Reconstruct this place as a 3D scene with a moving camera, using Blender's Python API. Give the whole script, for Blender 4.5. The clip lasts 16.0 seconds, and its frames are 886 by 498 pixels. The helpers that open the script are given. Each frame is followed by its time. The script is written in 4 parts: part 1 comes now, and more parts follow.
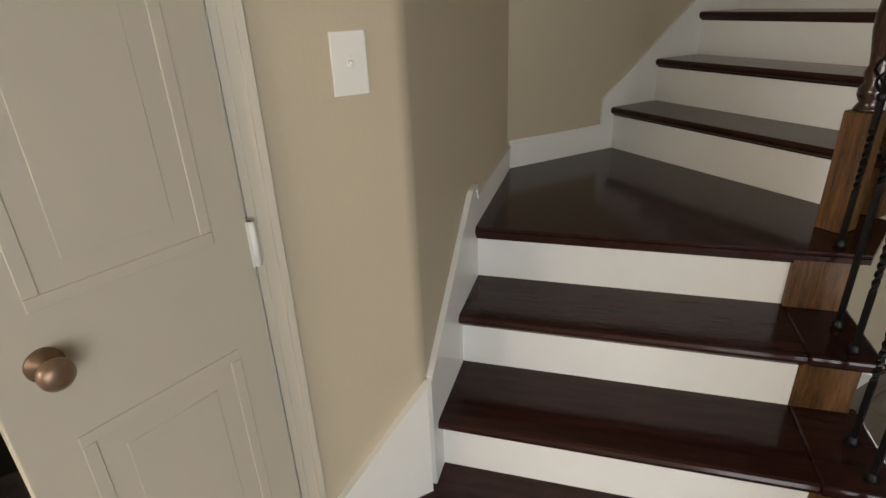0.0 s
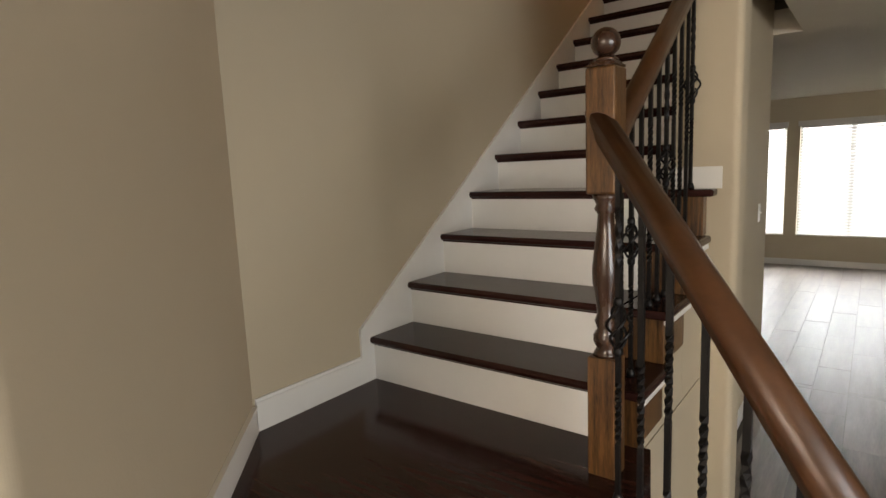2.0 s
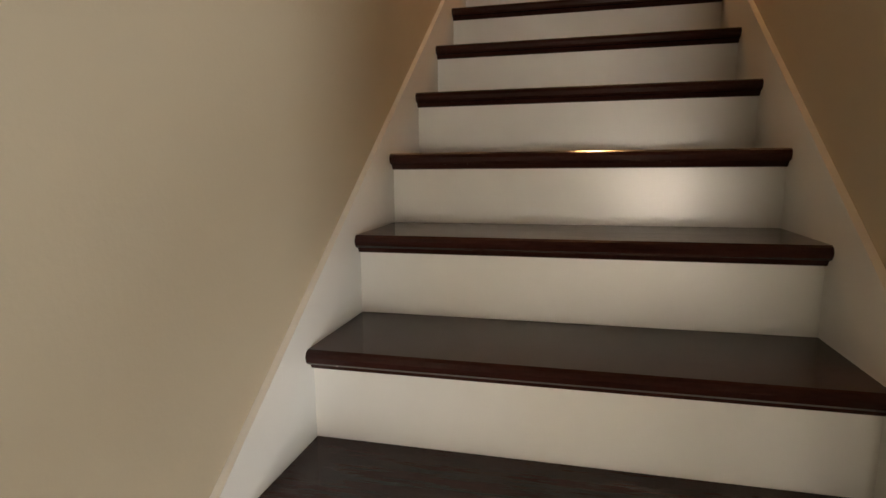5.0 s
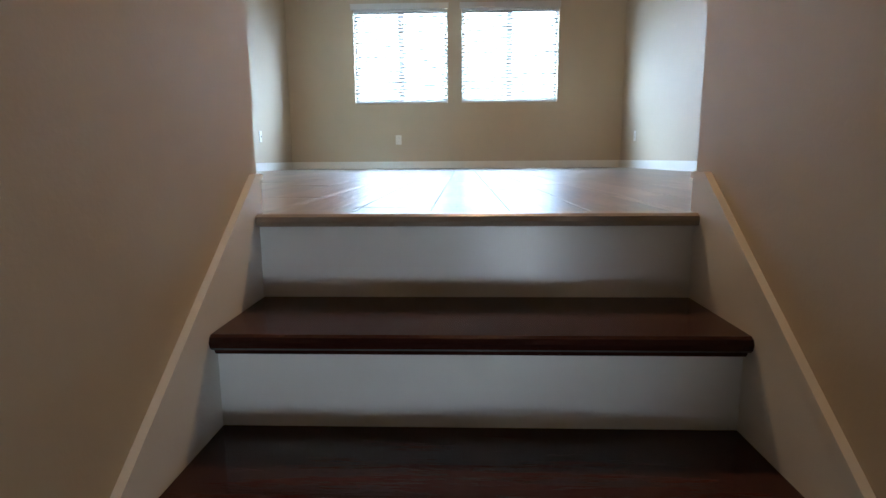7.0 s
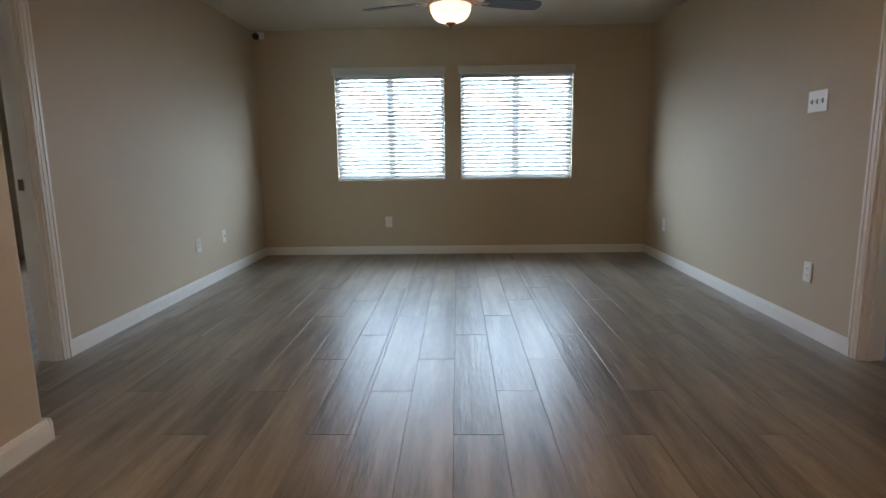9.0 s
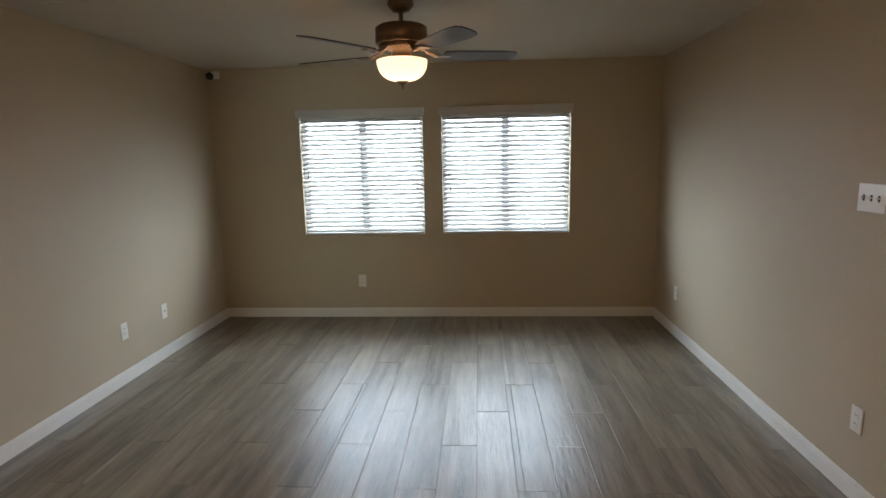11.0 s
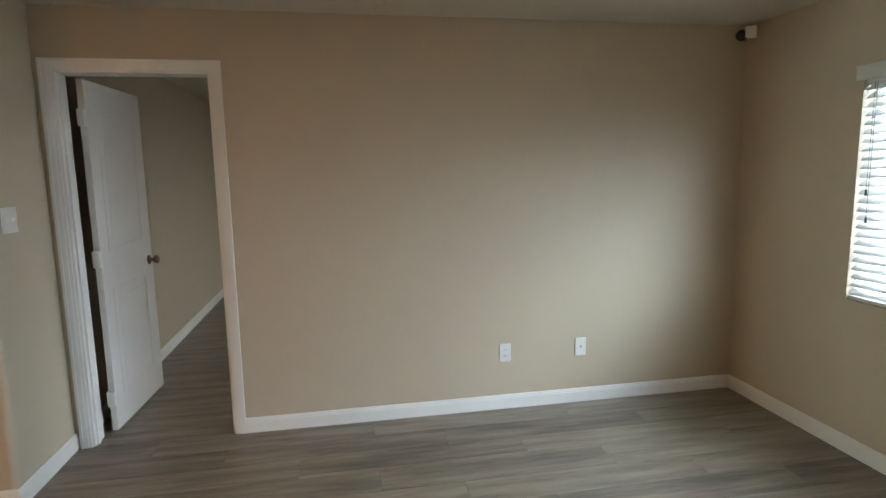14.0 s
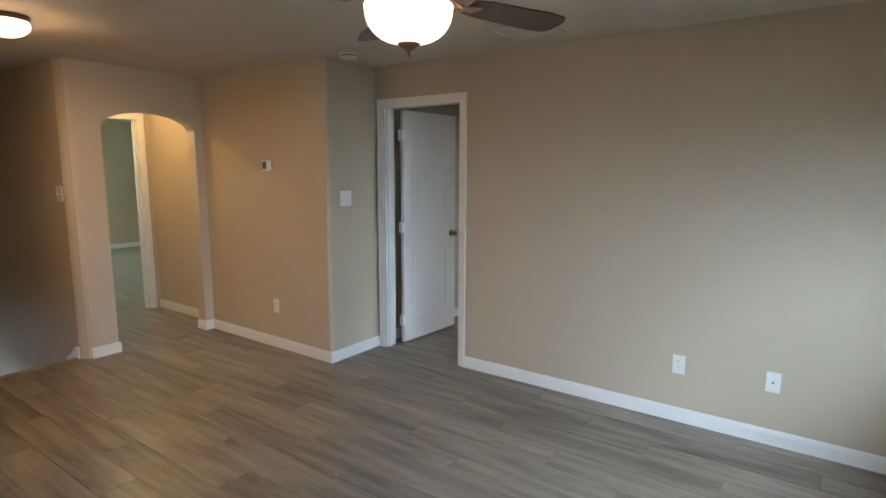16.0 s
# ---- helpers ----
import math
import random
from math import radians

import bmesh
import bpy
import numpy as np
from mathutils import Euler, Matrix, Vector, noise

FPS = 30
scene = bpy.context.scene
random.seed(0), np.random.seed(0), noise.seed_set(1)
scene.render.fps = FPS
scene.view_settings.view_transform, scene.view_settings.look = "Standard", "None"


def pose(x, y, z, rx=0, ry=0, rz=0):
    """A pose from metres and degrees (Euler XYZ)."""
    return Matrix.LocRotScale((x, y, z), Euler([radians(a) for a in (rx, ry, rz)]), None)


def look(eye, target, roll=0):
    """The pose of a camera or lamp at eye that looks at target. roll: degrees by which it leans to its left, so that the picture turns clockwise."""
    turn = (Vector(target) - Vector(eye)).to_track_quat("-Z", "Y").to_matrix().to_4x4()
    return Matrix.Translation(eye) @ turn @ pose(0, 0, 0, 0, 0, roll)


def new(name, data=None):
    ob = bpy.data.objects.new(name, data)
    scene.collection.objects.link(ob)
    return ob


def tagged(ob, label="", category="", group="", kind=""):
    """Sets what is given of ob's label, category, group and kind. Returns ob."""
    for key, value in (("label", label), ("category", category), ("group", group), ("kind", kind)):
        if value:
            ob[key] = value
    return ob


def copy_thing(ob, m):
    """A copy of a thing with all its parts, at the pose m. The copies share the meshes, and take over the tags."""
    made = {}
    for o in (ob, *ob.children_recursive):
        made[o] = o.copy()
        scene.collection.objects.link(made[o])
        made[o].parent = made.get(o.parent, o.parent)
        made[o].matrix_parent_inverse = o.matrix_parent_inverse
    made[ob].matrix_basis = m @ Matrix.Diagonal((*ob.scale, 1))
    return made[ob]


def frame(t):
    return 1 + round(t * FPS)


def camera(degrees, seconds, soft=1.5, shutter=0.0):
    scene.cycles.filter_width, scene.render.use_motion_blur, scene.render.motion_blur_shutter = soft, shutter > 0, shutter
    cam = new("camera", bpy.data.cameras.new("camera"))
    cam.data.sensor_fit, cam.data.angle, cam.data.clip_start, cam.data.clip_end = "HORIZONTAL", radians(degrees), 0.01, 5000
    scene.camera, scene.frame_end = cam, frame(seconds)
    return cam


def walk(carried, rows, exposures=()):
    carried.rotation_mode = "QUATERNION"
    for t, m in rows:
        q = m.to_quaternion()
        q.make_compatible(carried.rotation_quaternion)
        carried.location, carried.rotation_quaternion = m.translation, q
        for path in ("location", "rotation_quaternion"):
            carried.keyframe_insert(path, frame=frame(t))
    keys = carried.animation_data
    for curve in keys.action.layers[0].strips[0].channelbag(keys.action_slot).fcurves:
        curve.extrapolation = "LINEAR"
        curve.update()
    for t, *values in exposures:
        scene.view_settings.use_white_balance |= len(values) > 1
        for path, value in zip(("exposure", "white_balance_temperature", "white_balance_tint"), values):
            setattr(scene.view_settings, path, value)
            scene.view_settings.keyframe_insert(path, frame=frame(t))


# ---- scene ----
cam = camera(77.4, 16.0)
PATH = [
    (0, (1.885, -1.909, 1.438), (0.283, -1.047, 0.608), -2.3),
    (0.5, (2.003, -1.907, 1.543), (0.499, -0.754, 0.902), -2.5),
    (1, (2.052, -1.926, 1.608), (0.676, -0.559, 1.121), -2.4),
    (1.5, (1.979, -1.853, 1.645), (0.709, -0.356, 1.266), -2.5),
    (2, (1.67, -1.59, 1.644), (0.451, -0.031, 1.358), -2.5),
    (2.5, (1.287, -1.292, 1.663), (0.137, 0.325, 1.412), -1.0),
    (3, (1.06, -0.905, 1.78), (-0.088, 0.716, 1.546), -1.1),
    (3.2, (1.022, -0.795, 1.805), (-0.133, 0.821, 1.569), -1.5),
    (5.3, (0.455, 0.558, 2.436), (0.084, 2.499, 2.132), -0.4),
    (5.5, (0.438, 0.681, 2.564), (0.111, 2.63, 2.262), -0.4),
    (6, (0.478, 0.99, 2.685), (0.263, 2.952, 2.361), -0.3),
    (6.5, (0.533, 1.312, 3.057), (0.43, 3.283, 2.734), -0.3),
    (7, (0.473, 1.623, 3.165), (0.401, 3.595, 2.841), -0.4),
    (7.5, (0.458, 1.918, 3.425), (0.406, 3.892, 3.107), -0.6),
    (8, (0.466, 2.253, 3.61), (0.432, 4.226, 3.281), -0.8),
    (8.5, (0.441, 2.42, 3.888), (0.399, 4.393, 3.563), -0.7),
    (9, (0.42, 2.696, 4.078), (0.365, 4.668, 3.751), -0.8),
    (9.2, (0.426, 2.772, 4.204), (0.378, 4.746, 3.886), -0.7),
    (11.3, (0.841, 3.712, 4.587), (0.678, 5.675, 4.245), -1.0),
    (11.5, (0.863, 3.868, 4.599), (0.664, 5.827, 4.246), -0.8),
    (12, (0.963, 4.292, 4.582), (0.47, 6.199, 4.237), -1.1),
    (12.5, (1.009, 4.776, 4.598), (0.076, 6.509, 4.245), -0.9),
    (13, (1.146, 5.168, 4.555), (-0.219, 6.594, 4.232), -0.9),
    (13.5, (1.345, 5.646, 4.533), (-0.414, 6.547, 4.23), -1.1),
    (14, (1.519, 6.117, 4.534), (-0.43, 6.467, 4.253), -1.0),
    (14.5, (1.615, 6.565, 4.569), (-0.358, 6.395, 4.288), -0.7),
    (15, (1.565, 7.022, 4.551), (-0.322, 6.42, 4.272), -0.2),
    (15.5, (1.64, 7.444, 4.57), (-0.128, 6.552, 4.287), -0.0),
    (16, (1.788, 7.79, 4.597), (0.18, 6.637, 4.3), 0.2),
]
EXPOSURES = [(0, 0.5, 6850, 13), (1.0, 0.82, 7200, 14), (2.0, 0.95, 7100, 16), (3.2, 1.0, 8500, 18), (5.5, 2.0, 6700, 14), (6.0, 2.15, 6500, 15), (6.5, 2.1, 5250, 8), (7.0, 1.5, 4800, 5), (7.5, 0.7, 4600, 4),
             (8.0, 0.4, 4900, 5), (9.2, 0.15, 5450, 8), (11.5, 0.1, 5950, 10), (12.5, 0.05, 5950, 10), (13.5, 0.65, 5750, 7), (14.5, 0.82, 5350, 5), (16, 0.85, 5150, 7)]
walk(cam, [(t, look(eye, target, roll)) for t, eye, target, roll in PATH], EXPOSURES)

# ---- world, sun and daylight ----
world = bpy.data.worlds.new("sky")
scene.world = world
world.use_nodes = True
wn = world.node_tree
sky = wn.nodes.new("ShaderNodeTexSky")
sky.sky_type = 'NISHITA'
sky.sun_disc = False
sky.sun_elevation = radians(52)
sky.sun_rotation = radians(200)
sky.air_density, sky.dust_density = 1.2, 3.0
bgn = wn.nodes["Background"]
bgn.inputs["Strength"].default_value = 0.15
wn.links.new(sky.outputs[0], bgn.inputs["Color"])
sun_data = bpy.data.lights.new("sun", 'SUN')
sun_data.energy, sun_data.angle, sun_data.color = 1.2, radians(12), (1, 0.96, 0.9)
sun = new("sun", sun_data)
sun.matrix_world = look((6, -14, 24), (0, 3, 0))


def window_light(name, x, y, z, w, h, facing, watts, colour=(0.87, 0.945, 1.0)):
    """Sky light standing in a window's opening, turned into the room."""
    d = bpy.data.lights.new(name, 'AREA')
    d.shape, d.size, d.size_y, d.energy, d.color = 'RECTANGLE', w, h, watts, colour
    ob = new(name, d)
    ob.matrix_world = look((x, y, z), (x, y + facing, z))
    return ob


def bulb(name, x, y, z, watts, colour, radius=0.05):
    d = bpy.data.lights.new(name, 'POINT')
    d.energy, d.color, d.shadow_soft_size = watts, colour, radius
    ob = new(name, d)
    ob.location = (x, y, z)
    return ob


F, C = 3.04, 5.39          # upper floor and its ceiling
LC = 2.44                  # lower ceiling
RISE, RUN, LAND = 0.19, 0.257, 0.76
WARM = (1.0, 0.62, 0.30)
DAY_UP, DAY_LOW, DAY_FRONT = 38, 60, 11
window_light("daylight_west_pane", -0.283, 8.784, 4.40, 1.15, 1.12, -1, DAY_UP)
window_light("daylight_east_pane", 1.046, 8.784, 4.40, 1.15, 1.12, -1, DAY_UP)
window_light("daylight_bedroom", 4.33, 8.784, 4.40, 1.15, 1.12, -1, DAY_UP)
# added fill through an unseen window, tinted warm to brown the west room
window_light("fill_unseen_west_window", -3.6, 8.784, 4.40, 1.15, 1.12, -1, 46, (1.0, 0.92, 0.84))
window_light("daylight_back_room", -0.9, -3.45, 4.4, 1.0, 1.1, 1, 62, (0.85, 1.0, 0.9))
window_light("daylight_living_a", 0.31, 8.182, 1.25, 0.62, 1.6, -1, DAY_LOW * 0.6)
window_light("daylight_living_b", 1.42, 8.182, 1.25, 1.26, 1.6, -1, DAY_LOW)
# unseen front window; the warm tint stands in for light bounced off tan walls
for wx in (1.45, 2.30):
    window_light("daylight_front", wx, -4.80, 1.77, 0.7, 0.8, 1, DAY_FRONT, (1.0, 0.90, 0.77))
side_light = window_light("daylight_side", 6.64, -2.9, 1.30, 3.0, 1.75, 1, 100)
side_light.matrix_world = look((6.64, -2.9, 1.30), (0, -2.9, 1.30))
bulb("fan_bulb", 0.384, 6.649, 5.045, 3, WARM, 0.03)


def dish_light(name, x, y, z, watts, colour, size):
    """Light leaving the underside of a flush ceiling fitting."""
    d = bpy.data.lights.new(name, 'AREA')
    d.shape, d.size, d.energy, d.color = 'DISK', size, watts, colour
    ob = new(name, d)
    ob.location = (x, y, z)


dish_light("landing_bulb", 0.63, 4.06, 5.262, 12, (1.0, 0.52, 0.20), 0.22)
bulb("landing_glow", 0.63, 4.06, 5.31, 4.5, (1.0, 0.50, 0.18), 0.05)
bulb("hall_bulb", -0.62, 2.30, 5.28, 12, (1.0, 0.55, 0.17), 0.05)


# ---- materials ----
def mat(name, col, rough=0.5, metal=0.0, vary=0.12, scale=6.0, stretch=(1, 1, 1), bump=0.0, bump_scale=60.0, spec=0.5,
        coat=0.0, obj_random=0.0, dark=None, fine=0.0, wear=0.0, contrast=1.0):
    """A surface with two scales of colour variation, uneven gloss and fine relief."""
    m = bpy.data.materials.new(name)
    m.use_nodes = True
    nt = m.node_tree
    b = nt.nodes["Principled BSDF"]
    tc = nt.nodes.new("ShaderNodeTexCoord")
    mp = nt.nodes.new("ShaderNodeMapping")
    mp.inputs["Scale"].default_value = stretch
    nt.links.new(tc.outputs["Object"], mp.inputs["Vector"])
    vec = mp.outputs["Vector"]
    if obj_random:
        oi = nt.nodes.new("ShaderNodeObjectInfo")
        sc = nt.nodes.new("ShaderNodeVectorMath")
        sc.operation = 'SCALE'
        sc.inputs[0].default_value = (37, 23, 11)
        nt.links.new(oi.outputs["Random"], sc.inputs["Scale"])
        ad = nt.nodes.new("ShaderNodeVectorMath")
        nt.links.new(vec, ad.inputs[0])
        nt.links.new(sc.outputs[0], ad.inputs[1])
        vec = ad.outputs[0]
    n1 = nt.nodes.new("ShaderNodeTexNoise")
    n1.inputs["Scale"].default_value = scale
    n1.inputs["Detail"].default_value = 4
    n2 = nt.nodes.new("ShaderNodeTexNoise")
    n2.inputs["Scale"].default_value = scale * 7
    n2.inputs["Detail"].default_value = 6
    nt.links.new(vec, n1.inputs["Vector"])
    nt.links.new(vec, n2.inputs["Vector"])
    add = nt.nodes.new("ShaderNodeMath")
    add.operation = 'MULTIPLY_ADD'
    nt.links.new(n2.outputs[0], add.inputs[0])
    add.inputs[1].default_value = 0.35 + fine
    nt.links.new(n1.outputs[0], add.inputs[2])
    src = add.outputs[0]
    if obj_random:
        oa = nt.nodes.new("ShaderNodeMath")
        oa.operation = 'MULTIPLY_ADD'
        nt.links.new(oi.outputs["Random"], oa.inputs[0])
        oa.inputs[1].default_value = obj_random
        nt.links.new(src, oa.inputs[2])
        half = nt.nodes.new("ShaderNodeMath")
        half.operation = 'MULTIPLY'
        half.inputs[1].default_value = 0.5
        nt.links.new(oa.outputs[0], half.inputs[0])
        src = half.outputs[0]
    ramp = nt.nodes.new("ShaderNodeValToRGB")
    lo = dark if dark else tuple(c * (1 - vary) for c in col)
    hi = tuple(min(1, c * (1 + vary)) for c in col)
    mid, span = 0.68 + fine / 2, 0.3
    if obj_random:
        mid, span = (mid + obj_random / 2) / 2, 0.11 + obj_random / 6
    span /= contrast
    ramp.color_ramp.elements[0].position = max(0, mid - span)
    ramp.color_ramp.elements[0].color = (*lo, 1)
    ramp.color_ramp.elements[1].position = min(1, mid + span)
    ramp.color_ramp.elements[1].color = (*hi, 1)
    nt.links.new(src, ramp.inputs[0])
    nt.links.new(ramp.outputs[0], b.inputs["Base Color"])
    rr = nt.nodes.new("ShaderNodeMapRange")
    rr.inputs["To Min"].default_value = max(0.02, rough * (0.85 - wear))
    rr.inputs["To Max"].default_value = min(1, rough * (1.2 + wear))
    if wear:
        rr.inputs["From Min"].default_value, rr.inputs["From Max"].default_value = 0.3, 0.7
    nt.links.new(n1.outputs[0], rr.inputs["Value"])
    nt.links.new(rr.outputs[0], b.inputs["Roughness"])
    b.inputs["Metallic"].default_value = metal
    b.inputs["Specular IOR Level"].default_value = spec
    b.inputs["Coat Weight"].default_value = coat
    b.inputs["Coat Roughness"].default_value = 0.12
    if bump:
        nb = nt.nodes.new("ShaderNodeTexNoise")
        nb.inputs["Scale"].default_value = bump_scale
        nb.inputs["Detail"].default_value = 3
        nt.links.new(vec, nb.inputs["Vector"])
        bp = nt.nodes.new("ShaderNodeBump")
        bp.inputs["Strength"].default_value = bump
        bp.inputs["Distance"].default_value = 0.004
        nt.links.new(nb.outputs[0], bp.inputs["Height"])
        nt.links.new(bp.outputs[0], b.inputs["Normal"])
    return m


WALL = mat("tan_wall_paint", (0.51, 0.438, 0.318), 0.62, vary=0.03, scale=1.2, bump=0.10, bump_scale=110, spec=0.35)
CEIL = mat("ceiling_paint", (0.60, 0.55, 0.46), 0.8, vary=0.03, scale=1.5, bump=0.35, bump_scale=90, spec=0.2)
TRIM = mat("white_trim_paint", (0.78, 0.77, 0.73), 0.32, vary=0.03, scale=3, bump=0.04, bump_scale=40)
# cream paint taken darker: the closet door's weak grazing light is in the colour
CREAM_SHADED = mat("cream_door_paint_shaded", (0.58, 0.52, 0.42), 0.42, vary=0.03, scale=2, bump=0.05, bump_scale=50)
DOORM = mat("white_door_paint", (0.74, 0.72, 0.68), 0.38, vary=0.03, scale=2, bump=0.08, bump_scale=50)
RISER = mat("white_gloss_riser", (0.80, 0.79, 0.76), 0.24, vary=0.03, scale=3, bump=0.06, bump_scale=18)
TREAD = mat("espresso_stained_tread", (0.034, 0.0125, 0.010), 0.13, vary=0.35, scale=5, stretch=(1, 9, 9), bump=0.04, bump_scale=30, obj_random=0.1, spec=0.24, wear=0.15)
OAK = mat("stained_red_oak", (0.125, 0.058, 0.018), 0.34, vary=0.35, scale=8, stretch=(10, 10, 0.7), bump=0.15, bump_scale=60, coat=0.3, dark=(0.034, 0.014, 0.005), fine=0.25, contrast=1.4)
OAKD = mat("dark_stained_oak_turning", (0.045, 0.020, 0.011), 0.26, vary=0.4, scale=7, stretch=(6, 6, 1), bump=0.08, bump_scale=60, coat=0.4)
RAIL = mat("stained_oak_handrail", (0.078, 0.031, 0.011), 0.38, vary=0.3, scale=9, stretch=(1, 1, 2), bump=0.03, coat=0.12)
IRON = mat("black_wrought_iron", (0.012, 0.011, 0.011), 0.42, metal=0.6, vary=0.3, scale=30, bump=0.1, bump_scale=120)
PLANK = mat("grey_oak_look_plank", (0.205, 0.176, 0.132), 0.31, vary=0.42, scale=2.4, stretch=(7, 0.75, 1), bump=0.60, bump_scale=7, spec=0.75, obj_random=0.24, dark=(0.092, 0.076, 0.057), fine=-0.08, contrast=1.25)
TILE = mat("grey_brown_plank_tile", (0.19, 0.16, 0.135), 0.33, vary=0.25, scale=2.6, stretch=(7, 0.8, 1), bump=0.10, bump_scale=14, obj_random=0.2, dark=(0.10, 0.082, 0.07))
GROUT = mat("dark_grout", (0.075, 0.063, 0.05), 0.9, vary=0.2, scale=20)
VINYL = mat("white_vinyl_window", (0.75, 0.76, 0.76), 0.35, vary=0.02, scale=4)
SLAT = mat("white_blind_slat", (0.60, 0.59, 0.56), 0.4, vary=0.02, scale=5)
PLATE = mat("white_plastic_plate", (0.78, 0.76, 0.71), 0.3, vary=0.02, scale=20)
PANEL = mat("beige_hatch_paint", (0.58, 0.53, 0.45), 0.6, vary=0.03, scale=3, bump=0.1)
DARKP = mat("dark_plastic", (0.02, 0.02, 0.02), 0.35, vary=0.1, scale=20)
BRONZE = mat("antique_bronze_metal", (0.25, 0.165, 0.11), 0.34, metal=0.6, vary=0.2, scale=12)
NICKEL = mat("aged_nickel_knob", (0.42, 0.36, 0.28), 0.24, metal=1.0, vary=0.1, scale=15)
BLADE = mat("dark_walnut_fan_blade", (0.055, 0.035, 0.026), 0.35, vary=0.3, scale=6, stretch=(1, 8, 1), bump=0.05)
CORD = mat("grey_cord_pull", (0.10, 0.095, 0.09), 0.5, vary=0.1, scale=30)
GRASS = mat("summer_lawn", (0.07, 0.10, 0.03), 0.9, vary=0.3, scale=0.4, bump=0.4, bump_scale=20)
SIDING = mat("outside_wall_plaster", (0.45, 0.40, 0.33), 0.85, vary=0.08, scale=2, bump=0.3)

# thin white slats let part of the daylight through
st = SLAT.node_tree
tl = st.nodes.new("ShaderNodeBsdfTranslucent")
tl.inputs["Color"].default_value = (0.80, 0.79, 0.76, 1)
mx = st.nodes.new("ShaderNodeMixShader")
mx.inputs[0].default_value = 0.10
st.links.new(st.nodes["Principled BSDF"].outputs[0], mx.inputs[1])
st.links.new(tl.outputs[0], mx.inputs[2])
st.links.new(mx.outputs[0], st.nodes["Material Output"].inputs["Surface"])

GLASS = bpy.data.materials.new("clear_window_glass")
GLASS.use_nodes = True
gb = GLASS.node_tree.nodes["Principled BSDF"]
gb.inputs["Base Color"].default_value = (0.97, 0.99, 0.98, 1)
gb.inputs["Roughness"].default_value = 0.0
gb.inputs["Transmission Weight"].default_value = 1.0
gb.inputs["IOR"].default_value = 1.05


def glow_mat(name, col, power):
    m = bpy.data.materials.new(name)
    m.use_nodes = True
    nt = m.node_tree
    b = nt.nodes["Principled BSDF"]
    n = nt.nodes.new("ShaderNodeTexNoise")
    n.inputs["Scale"].default_value = 9
    n.inputs["Detail"].default_value = 4
    r = nt.nodes.new("ShaderNodeValToRGB")
    r.color_ramp.elements[0].color = (*[c * 0.8 for c in col], 1)
    r.color_ramp.elements[1].color = (*col, 1)
    nt.links.new(n.outputs[0], r.inputs[0])
    nt.links.new(r.outputs[0], b.inputs["Emission Color"])
    b.inputs["Base Color"].default_value = (0.8, 0.72, 0.58, 1)
    b.inputs["Emission Strength"].default_value = power
    b.inputs["Roughness"].default_value = 0.25
    return m


BOWL = glow_mat("alabaster_glass_bowl", (1.0, 0.86, 0.68), 0.45)
bt = BOWL.node_tree
tl = bt.nodes.new("ShaderNodeBsdfTranslucent")
tl.inputs["Color"].default_value = (0.85, 0.80, 0.70, 1)
mx = bt.nodes.new("ShaderNodeMixShader")
mx.inputs[0].default_value = 0.3
bt.links.new(bt.nodes["Principled BSDF"].outputs[0], mx.inputs[1])
bt.links.new(tl.outputs[0], mx.inputs[2])
bt.links.new(mx.outputs[0], bt.nodes["Material Output"].inputs["Surface"])
LAMPGLOW = glow_mat("opal_lamp_glass", (1.0, 0.66, 0.30), 3.0)


# ---- mesh helpers ----
def box(bm, x0, y0, z0, x1, y1, z1, bevel=0.0, m=None):
    r = bmesh.ops.create_cube(bm, size=1)
    vs = r["verts"]
    for v in vs:
        v.co = Vector(((x0 + x1) / 2 + v.co.x * (x1 - x0), (y0 + y1) / 2 + v.co.y * (y1 - y0), (z0 + z1) / 2 + v.co.z * (z1 - z0)))
    if m is not None:
        bmesh.ops.transform(bm, matrix=m, verts=vs)
    if bevel:
        es = list({e for v in vs for e in v.link_edges})
        bmesh.ops.bevel(bm, geom=es, offset=bevel, segments=2, affect='EDGES', profile=0.5)


def lathe(bm, prof, seg=24, m=None):
    """Turn (radius, height) pairs about the z axis."""
    rings = []
    for r, z in prof:
        rings.append([bm.verts.new((r * math.cos(2 * math.pi * k / seg), r * math.sin(2 * math.pi * k / seg), z)) for k in range(seg)])
    for a, b in zip(rings, rings[1:]):
        for k in range(seg):
            f = bm.faces.new((a[k], a[(k + 1) % seg], b[(k + 1) % seg], b[k]))
            f.smooth = True
    bm.faces.new(rings[0][::-1])
    bm.faces.new(rings[-1])
    if m is not None:
        bmesh.ops.transform(bm, matrix=m, verts=[v for ring in rings for v in ring])


def sweep(bm, prof, path, ups=None, closed_ends=True, smooth=False):
    """Carry a closed profile of (side, up) pairs along a path of points."""
    rings = []
    pts = [Vector(p) for p in path]
    for i, p in enumerate(pts):
        d = (pts[min(i + 1, len(pts) - 1)] - pts[max(i - 1, 0)]).normalized()
        up = Vector((0, 0, 1)) if abs(d.z) < 0.95 else Vector((0, 1, 0))
        if ups:
            up = Vector(ups)
        side = d.cross(up).normalized()
        u = side.cross(d).normalized()
        rings.append([bm.verts.new(p + side * a + u * b) for a, b in prof])
    n = len(prof)
    for a, b in zip(rings, rings[1:]):
        for k in range(n):
            f = bm.faces.new((a[k], a[(k + 1) % n], b[(k + 1) % n], b[k]))
            f.smooth = smooth
    if closed_ends:
        bm.faces.new(rings[0][::-1])
        bm.faces.new(rings[-1])


